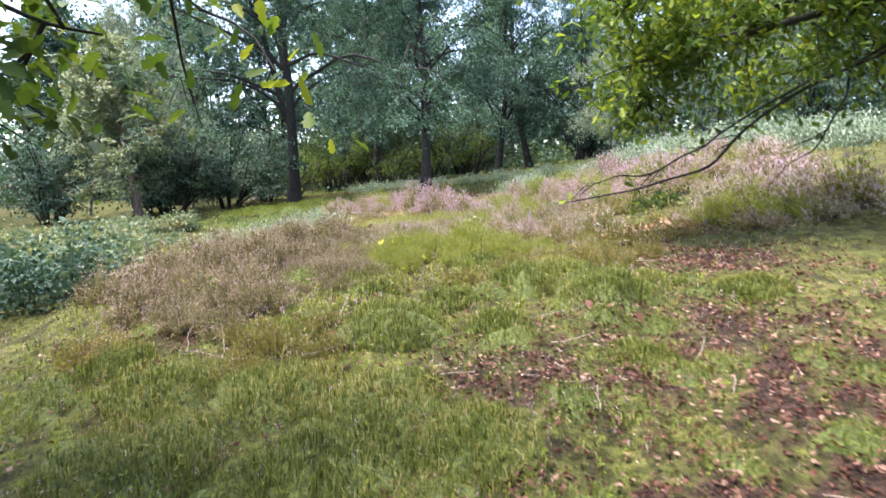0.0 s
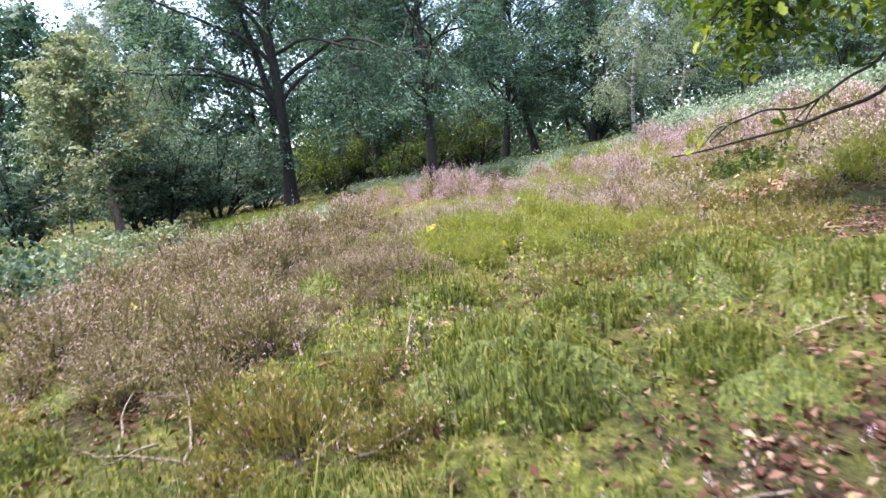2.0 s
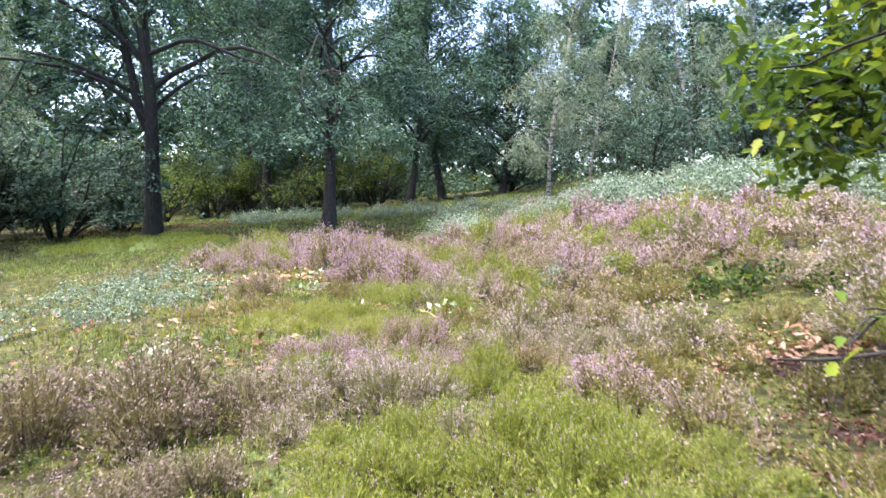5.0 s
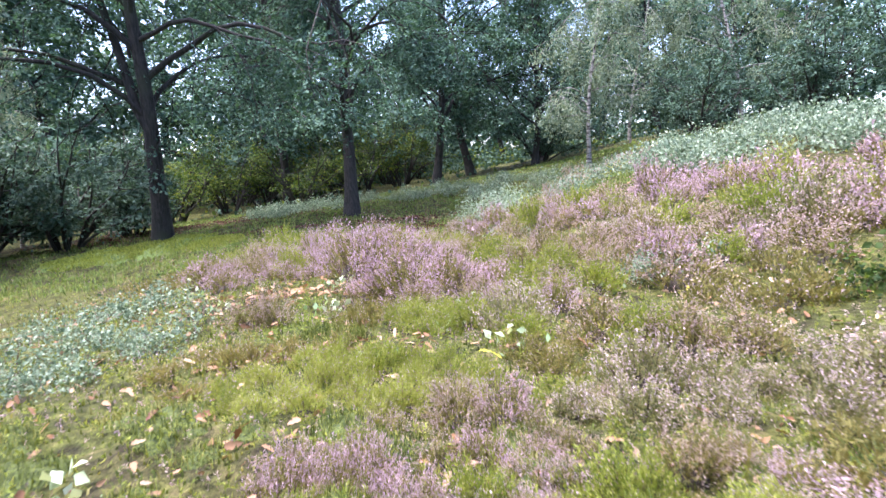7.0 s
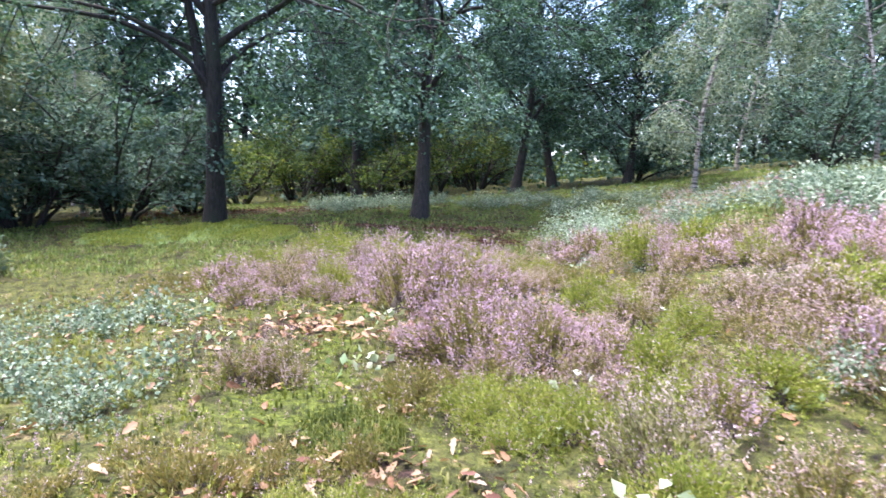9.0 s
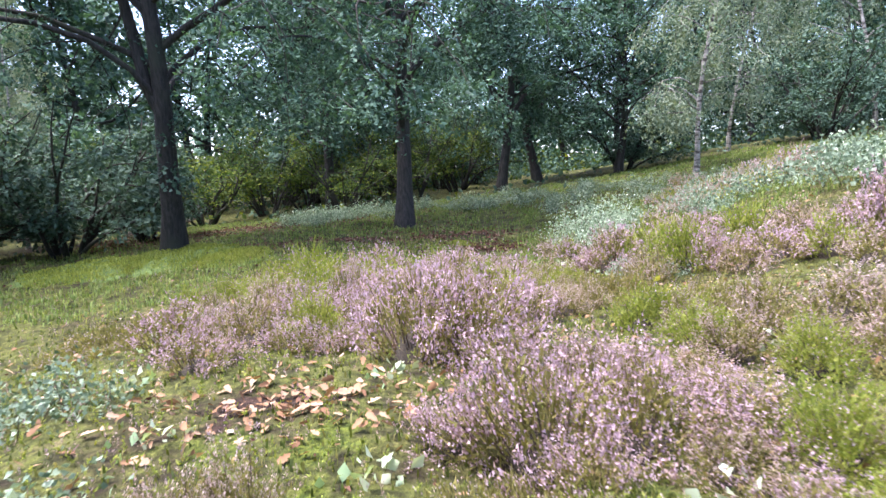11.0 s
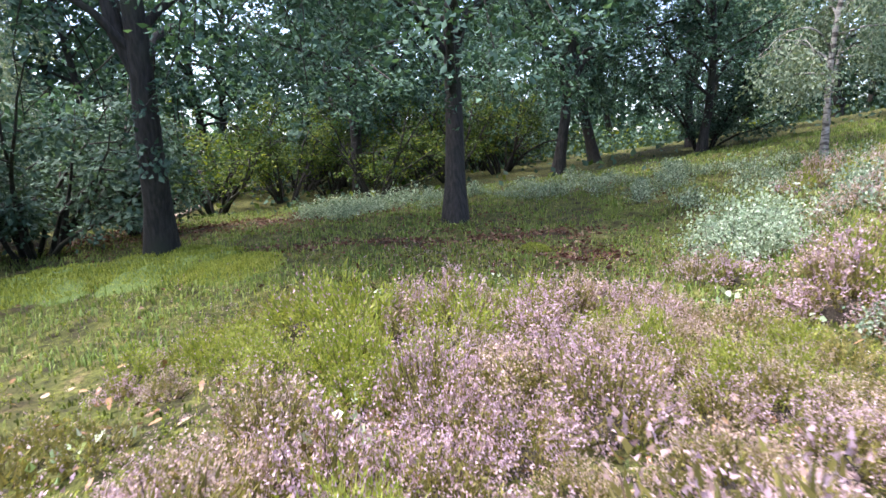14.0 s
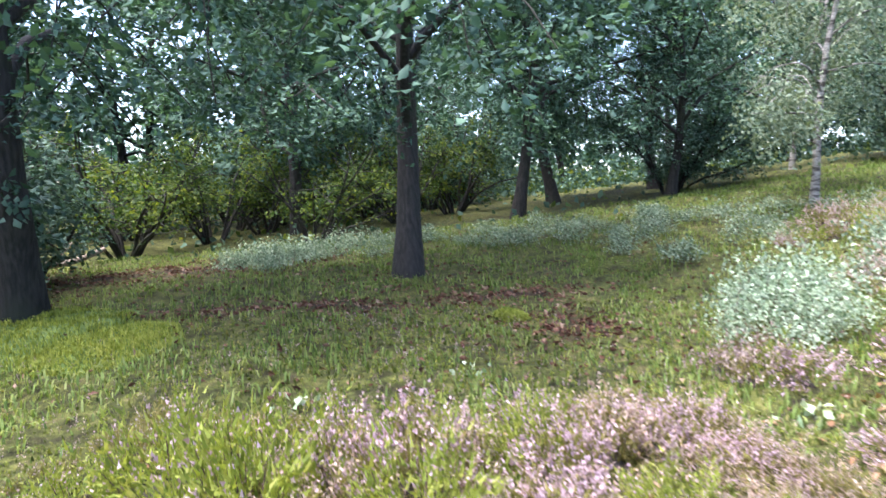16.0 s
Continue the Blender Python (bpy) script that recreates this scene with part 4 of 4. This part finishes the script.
bough_tree("overhanging_oak", 6.6, 6.9, 8.0, 0.24, (
    (((6.6, 6.9, 3.3), (5.6, 7.5, 2.95), (4.6, 8.0, 2.6), (3.7, 8.1, 2.0), (3.3, 8.0, 1.5), (2.4, 7.65, 1.26), (1.73, 7.52, 1.16), (1.34, 7.71, 1.11)), 0.032, 0),
    (((4.6, 8.0, 2.6), (3.7, 8.12, 2.02), (3.2, 8.0, 1.75), (2.5, 7.75, 1.45), (1.98, 7.62, 1.39), (1.6, 7.6, 1.2)), 0.018, 0),
    (((6.6, 6.9, 3.4), (5.6, 7.6, 3.0), (4.85, 8.0, 2.7), (4.75, 8.0, 2.2), (4.54, 8.0, 1.64), (4.1, 7.95, 1.46)), 0.028, 0),
    (((6.6, 6.9, 3.6), (5.4, 7.4, 3.35), (4.0, 7.8, 3.1), (2.9, 8.0, 2.85), (2.2, 8.0, 2.65)), 0.08, 46),
    (((6.6, 6.9, 3.9), (5.2, 7.8, 3.6), (3.8, 8.3, 3.3), (2.6, 8.4, 3.1)), 0.07, 46),
    (((6.6, 6.9, 4.2), (5.0, 7.2, 4.0), (3.4, 7.4, 3.7), (2.0, 7.6, 3.3)), 0.05, 46),
    (((6.6, 6.9, 3.6), (5.8, 8.2, 3.2), (5.0, 9.0, 2.8), (4.2, 9.4, 2.5)), 0.04, 40),
    (((6.6, 6.9, 4.4), (5.0, 8.2, 4.0), (3.6, 8.9, 3.3), (2.9, 9.0, 2.7), (2.65, 9.0, 2.2)), 0.03, 44),
    (((6.6, 6.9, 5.0), (5.0, 8.0, 4.6), (3.2, 8.6, 4.3), (1.8, 8.6, 4.0)), 0.05, 40),
), 301, "spreading oak with low boughs of yellow-green leaves", 1500, 1.85, 10.5, 2600, 4.8, 3.4)
bough_tree("edge_oak", -4.6, 1.8, 7.0, 0.2, (
    (((-4.6, 1.8, 2.9), (-3.4, 2.6, 2.7), (-2.2, 3.2, 2.35), (-1.35, 3.4, 2.1)), 0.04, 44),
    (((-4.6, 1.8, 2.5), (-3.6, 2.9, 2.2), (-2.6, 3.3, 2.1), (-1.85, 3.4, 1.85)), 0.04, 44),
    (((-4.6, 1.8, 3.4), (-3.0, 2.6, 3.0), (-1.6, 3.3, 2.6), (-0.85, 3.5, 2.35)), 0.04, 30),
), 302, "oak at the heath edge with low leafy boughs", 800, 1.62, 3.62, 9000, 3.3, 4.6)


# ---- fallen wood ----
def log(x, y, turn, length, r, label, name="fallen_log"):
    rng = np.random.default_rng(int(abs(x * 100)))
    a = limb(rng, (0, 0, 0.04 + r), (1, 0, 0.25), length, r, r * 0.6, 8, 0.25)
    b = limb(rng, a[0][4], (0.4, 0.7, 0.7), length * 0.4, r * 0.4, r * 0.15, 5, 0.4)
    ob = stand(name, x, y, label, "deadwood", turn=turn, sink=0.02)
    under("stem", np_mesh("log_stem", *tubes([a], 9), M_STICK, True), ob)
    under("side_branch", np_mesh("log_branch", *tubes([b], 6), M_STICK, True), ob)


log(-9.9, 30.9, 20, 2.2, 0.1, "fallen grey branch lying at the wood edge")
STICK = {}
rng = np.random.default_rng(12)
for i in range(60):
    a, b, rx, ry = ((2.1, 3.9, 1.6, 1.2), (0.8, 4.6, 0.8, 0.6), (2.9, 7.0, 1.0, 0.8), (-1.2, 4.9, 0.6, 0.5))[i % 4]
    x, y = a + rx * rng.uniform(-1, 1), b + ry * rng.uniform(-1, 1)
    L = rng.uniform(0.12, 0.45)
    me = np_mesh("twig", *tubes([limb(rng, (0, 0, 0), (1, 0, 0.03), L, 0.006, 0.003, 5, 0.35)], 5), M_STICK)
    ob = tagged(new("twig", me), "dry fallen twig lying on leaf litter", "twig", "fallen twigs")
    ob.matrix_basis = pose(x, y, float(height(x, y)) + 0.012, 0, rng.normal(0, 4), rng.uniform(0, 360))


# ---- single fallen leaves that lie on top of the turf and heather ----
rng = np.random.default_rng(19)
for x, y, n, mat, tone in ((-0.2, 11.8, 3, M_LITTER, "tan"), (-0.75, 12.05, 4, M_LITTER, "tan"), (-0.35, 7.4, 5, M_YELLOW, "yellow"), (-1.2, 16.4, 3, M_LITTER, "tan"), (0.14, 5.75, 2, M_LITTER, "brown"),
                           (0.2, 5.2, 2, M_LITTER, "brown"), (-1.45, 14.7, 5, M_LITTER, "tan"), (-2.05, 17.3, 5, M_LITTER, "brown"), (0.9, 12.5, 2, M_YELLOW, "yellow"), (-0.9, 5.2, 3, M_LITTER, "brown"),
                           (1.2, 5.0, 3, M_LITTER, "brown"), (0.5, 12.9, 2, M_LITTER, "tan"), (-1.7, 10.9, 3, M_LITTER, "tan"), (0.3, 11.0, 3, M_YELLOW, "yellow")):
    for i in range(n):
        px, py = x + rng.normal(0, 0.13), y + rng.normal(0, 0.13)
        way = unit(np.array([[rng.normal(), rng.normal(), rng.normal(0, 0.2)]]))
        v, f = lobed_leaves(rng, np.zeros((1, 3)), way, np.array([rng.uniform(0.07, 0.12)]))
        ob = tagged(new("fallen_leaf", np_mesh("fallen_leaf", v, f, mat)), "single " + tone + " oak leaf fallen on mossy turf", "leaf", "fallen leaves")
        ob.matrix_basis = pose(px, py, float(height(px, py)) + (0.13 if tone == "yellow" else 0.04))


# ---- turf, tussocks and litter ----
def blades(rng, x, y, long, mat, name, label, lean=0.5, wide=0.004, lift=0.0):
    k = len(x)
    z = height(x, y) - 0.01 + lift
    p = np.stack([x, y, z], 1)
    az = rng.uniform(0, 6.283, k)
    out = np.stack([np.cos(az), np.sin(az), np.zeros(k)], 1)
    side = np.stack([-np.sin(az), np.cos(az), np.zeros(k)], 1) * (wide * rng.uniform(0.7, 1.4, k))[:, None]
    L, b = long[:, None], (lean * rng.random(k))[:, None]
    mid = p + np.array([0, 0, 1]) * L * 0.6 + out * L * b * 0.3
    tip = p + np.array([0, 0, 1]) * L * (1 - 0.5 * b) + out * L * b
    v = np.stack([p - side, p + side, mid + side * 0.8, mid - side * 0.8, tip], 1).reshape(-1, 3)
    i = np.arange(k)[:, None] * 5
    f = np.concatenate([i + np.array([0, 1, 2]), i + np.array([0, 2, 3]), i + np.array([3, 2, 4])], 1).reshape(-1, 3)
    return tagged(new(name, np_mesh(name, v, f, mat)), label, "grass" if label else "", kind="stuff")


def turf():
    rng = np.random.default_rng(13)
    k = 96000
    y = 2.4 + 22 * rng.random(k) ** 1.6
    x = -0.5 + rng.normal(0, 1, k) * (1.6 + 0.13 * y)
    bare = spread_over(LITTER, x, y)
    clump = 0.5 + 0.5 * np.sin(3.1 * x + 2 * np.sin(1.9 * y)) * np.sin(2.7 * y + 2 * np.sin(2.2 * x))
    use = rng.random(k) > bare * 0.93
    x, y, clump = x[use], y[use], clump[use]
    blades(rng, x, y, rng.uniform(0.02, 0.06, len(x)) * (0.6 + 0.9 * clump), M_GRASS, "turf", "short mossy turf of fine green blades", 0.9, 0.0026 + 0.0003 * y)


def wood_edge_grass():
    rng = np.random.default_rng(18)
    k = 92000
    x, y = rng.uniform(-11, 13, k), rng.uniform(19.5, 33, k)
    clump = np.sin(1.9 * x + 2 * np.sin(1.1 * y)) * np.sin(1.5 * y + 2 * np.sin(1.3 * x))
    use = (rng.random(k) > 1.5 * spread_over(LITTER, x, y)) & (clump + rng.normal(0, 0.5, k) > -0.25)
    x, y = x[use], y[use]
    blades(rng, x, y, rng.uniform(0.05, 0.16, len(x)), M_EDGE_GRASS, "wood_edge_grass", "shaded grass at the edge of the wood", 1.2, 0.008)


def cushion(rng, x, y, r, tall):
    """A low uneven dome of moss on the ground."""
    q, a = np.meshgrid(np.linspace(0.02, 1, 7), np.linspace(0, 2 * np.pi, 16, endpoint=False), indexing="ij")
    rr = r * q * (1 + 0.14 * np.sin(3 * a + x * 9) + 0.1 * np.sin(5 * a + y * 7))
    px, py = x + rr * np.cos(a), y + rr * np.sin(a)
    z = height(px, py) + tall * (np.clip(1 - q * q, 0, 1) ** 0.8) * (1 + 0.2 * np.sin(4 * a + 3)) - 0.02
    i, j = np.arange(6)[:, None] * 16, np.arange(16)[None]
    f = np.stack([i + j, i + (j + 1) % 16, i + 16 + (j + 1) % 16, i + 16 + j], -1).reshape(-1, 4)
    return np.stack([px, py, z], -1).reshape(-1, 3), f


def tussocks():
    rng = np.random.default_rng(14)
    spots = ((-0.29, 5.0, 0.42, 0.17), (0.77, 5.9, 0.36, 0.16), (1.34, 5.5, 0.36, 0.15), (0.08, 5.55, 0.25, 0.1), (-0.9, 4.2, 0.4, 0.1), (-1.7, 4.3, 0.35, 0.08), (-0.3, 3.9, 0.4, 0.1),
             (0.45, 5.0, 0.25, 0.08), (1.1, 6.3, 0.3, 0.1), (-0.6, 6.2, 0.4, 0.08), (0.5, 6.9, 0.4, 0.08), (-1.5, 3.6, 0.5, 0.1), (-0.5, 3.3, 0.45, 0.12), (1.3, 4.4, 0.22, 0.06),
             (1.9, 6.0, 0.3, 0.08), (2.6, 5.6, 0.3, 0.08), (0.2, 3.5, 0.35, 0.09), (-0.8, 12.4, 0.3, 0.06), (0.1, 13.2, 0.3, 0.07), (-2.3, 4.9, 0.3, 0.06), (-5.6, 23.9, 1.3, 0.14),
             (-4.3, 23.2, 0.8, 0.1), (-7.3, 23.4, 1.2, 0.14), (0.37, 23.93, 0.22, 0.1), (-1.6, 16.15, 0.32, 0.12))
    for x, y, r, tall in spots:
        ob = stand("grass_tussock", x, y, "mossy green hummock tufted with arching grass", "grass", "mossy hummocks", sink=0)
        inv = np.array(ob.matrix_basis.translation)
        v, f = cushion(rng, x, y, r, tall)
        under("moss_cushion", np_mesh("moss_cushion", v - inv, f, M_MOSS if y < 22 else M_MOSS_BRIGHT, True), ob)
        k = int(1900 * min(r / 0.35, 1.7)) if y < 22 else 6000
        az, q = rng.uniform(0, 6.283, k), np.sqrt(rng.random(k)) * 0.97
        bx, by = x + r * q * np.cos(az), y + r * q * np.sin(az)
        rise = tall * np.clip(1 - q * q, 0, 1) ** 0.8
        bl = blades(rng, bx, by, rng.uniform(0.04, 0.11, k), M_GRASS if y < 22 else M_HEATH_GREEN, "blade_tuft", "", 1.3, 0.003 if y < 22 else 0.006, rise - 0.02)
        bl.parent = ob
        bl.matrix_parent_inverse = ob.matrix_basis.inverted()
    k = 26
    x, y = rng.normal(0.2, 1.2, k), rng.uniform(4, 9.5, k)
    blades(rng, x, y, rng.uniform(0.3, 0.55, k), M_GRASS, "dry_stalks", "tall dry grass stalks above the turf", 0.8, 0.003)


def hummocks():
    """Small moss cushions and grass tufts all over the first turf, with dark gaps between."""
    rng = np.random.default_rng(24)
    vs, fs, base, tufts = [], [], 0, []
    for _ in range(330):
        x, y = rng.uniform(-3.0, 2.6), 2.6 + 8.5 * rng.random() ** 1.3
        if rng.random() < 0.9 * float(spread_over(LITTER, np.array([x]), np.array([y]))[0]) or abs(x + 0.55) < 0.25 and rng.random() < 0.5:
            continue
        r = rng.uniform(0.07, 0.22)
        tall = r * rng.uniform(0.22, 0.5)
        v, f = cushion(rng, x, y, r, tall)
        vs.append(v)
        fs.append(f + base)
        base += len(v)
        tufts.append((x, y, r, tall))
    tagged(new("moss_hummocks", np_mesh("moss_hummocks", np.concatenate(vs), np.concatenate(fs), M_MOSS, True)), "small bright green moss cushions in the turf", "moss", kind="stuff")
    t = np.array(tufts)
    j = rng.choice(len(t), 64000, p=t[:, 2] ** 2 / np.sum(t[:, 2] ** 2))
    az, q = rng.uniform(0, 6.283, len(j)), np.sqrt(rng.random(len(j)))
    x, y = t[j, 0] + t[j, 2] * q * np.cos(az), t[j, 1] + t[j, 2] * q * np.sin(az)
    blades(rng, x, y, rng.uniform(0.025, 0.1, len(j)), M_GRASS, "arching_grass", "arching tufts of fine green grass", 1.5, 0.0022, t[j, 3] * np.clip(1 - q * q, 0, 1) ** 0.8 - 0.02)


def sprigs():
    """Single heather sprigs, seedlings and dry bits that come up all through the turf."""
    rng = np.random.default_rng(16)
    for mat, n, k, per, long in ((M_HEATH_GREEN, "green_sprigs", 9000, 9, 0.1), (M_FADED, "faded_sprigs", 7000, 10, 0.1), (M_BLOOM, "flowering_sprigs", 2600, 12, 0.12)):
        y = 3 + 21 * rng.random(k) ** 1.15
        x = -0.6 + rng.normal(0, 1, k) * (1.5 + 0.08 * y)
        mask = np.sin(1.7 * x + 2.2 * np.sin(0.9 * y + 1)) * np.sin(1.3 * y + 1.5 * np.sin(1.1 * x))
        use = (rng.random(k) > spread_over(LITTER, x, y)) & (mask + rng.normal(0, 0.35, k) > (-0.3 if y.mean() else 0)) & ((y > 5.0) | (rng.random(k) < 0.6))
        x, y = x[use], y[use]
        j = np.repeat(np.arange(len(x)), per)
        az, tilt = rng.uniform(0, 6.283, len(x)), np.abs(rng.normal(0, 0.35, len(x)))
        way = np.stack([np.cos(az) * np.sin(tilt), np.sin(az) * np.sin(tilt), np.cos(tilt)], 1)
        tall = long * rng.uniform(0.5, 1.3, len(x))
        at = np.stack([x, y, height(x, y)], 1)[j] + way[j] * (tall[j] * rng.uniform(0.15, 1, len(j)))[:, None] + rng.normal(0, 0.004, (len(j), 3))
        v, f = leaves(rng, at, way[j] + rng.normal(0, 0.45, (len(j), 3)), rng.uniform(0.014, 0.034, len(j)) * (1 if mat is M_HEATH_GREEN else 0.6), 0.4)
        tagged(new(n, np_mesh(n, v, f, mat)), "single heather sprigs coming up through the turf", "heather", kind="stuff")


def litter():
    rng = np.random.default_rng(15)
    k = 60000
    y = 2.2 + 25 * rng.random(k) ** 1.3
    x = 0.2 + rng.normal(0, 1, k) * 3
    p = 0.085 + 0.9 * spread_over(LITTER, x, y)
    use = rng.random(k) < p
    x, y = x[use], y[use]
    ex, ey = rng.uniform(-10, 4, 26000), rng.uniform(22.3, 31, 26000)
    use = rng.random(26000) < 0.03 + 0.97 * spread_over(LITTER, ex, ey)
    x, y = np.concatenate([x, ex[use]]), np.concatenate([y, ey[use]])
    nx, ny = rng.uniform(-3.2, 4.4, 60000), rng.uniform(2.2, 10.2, 60000)
    use = rng.random(60000) < 0.02 + 0.75 * spread_over(LITTER, nx, ny) ** 1.3
    x, y = np.concatenate([x, nx[use]]), np.concatenate([y, ny[use]])
    pale = (y > 9.5) & (y < 20.5) & (rng.random(len(x)) < 0.85)
    for use, mat, label in ((~pale, M_LITTER, "dry brown and tan fallen oak leaves"), (pale, M_TAN, "pale tan oak leaves fallen on mossy turf")):
        px, py = x[use], y[use]
        at = np.stack([px, py, height(px, py) + rng.uniform(0.005, 0.05, len(px))], 1)
        way = np.stack([rng.normal(0, 1, len(px)), rng.normal(0, 1, len(px)), rng.normal(0, 0.25, len(px))], 1)
        if mat is M_TAN:
            v, f = lobed_leaves(rng, at, unit(way), rng.uniform(0.045, 0.1, len(px)))
        else:
            v, f = leaves(rng, at, unit(way), rng.uniform(0.02, 0.05, len(px)) * np.where(py > 21, 2.0, 1), 0.55, 0.2, 0.45)
        tagged(new("leaf_litter", np_mesh("leaf_litter", v, f, mat)), label, "leaf litter", kind="stuff")


turf()
wood_edge_grass()
tussocks()
hummocks()
sprigs()
litter()
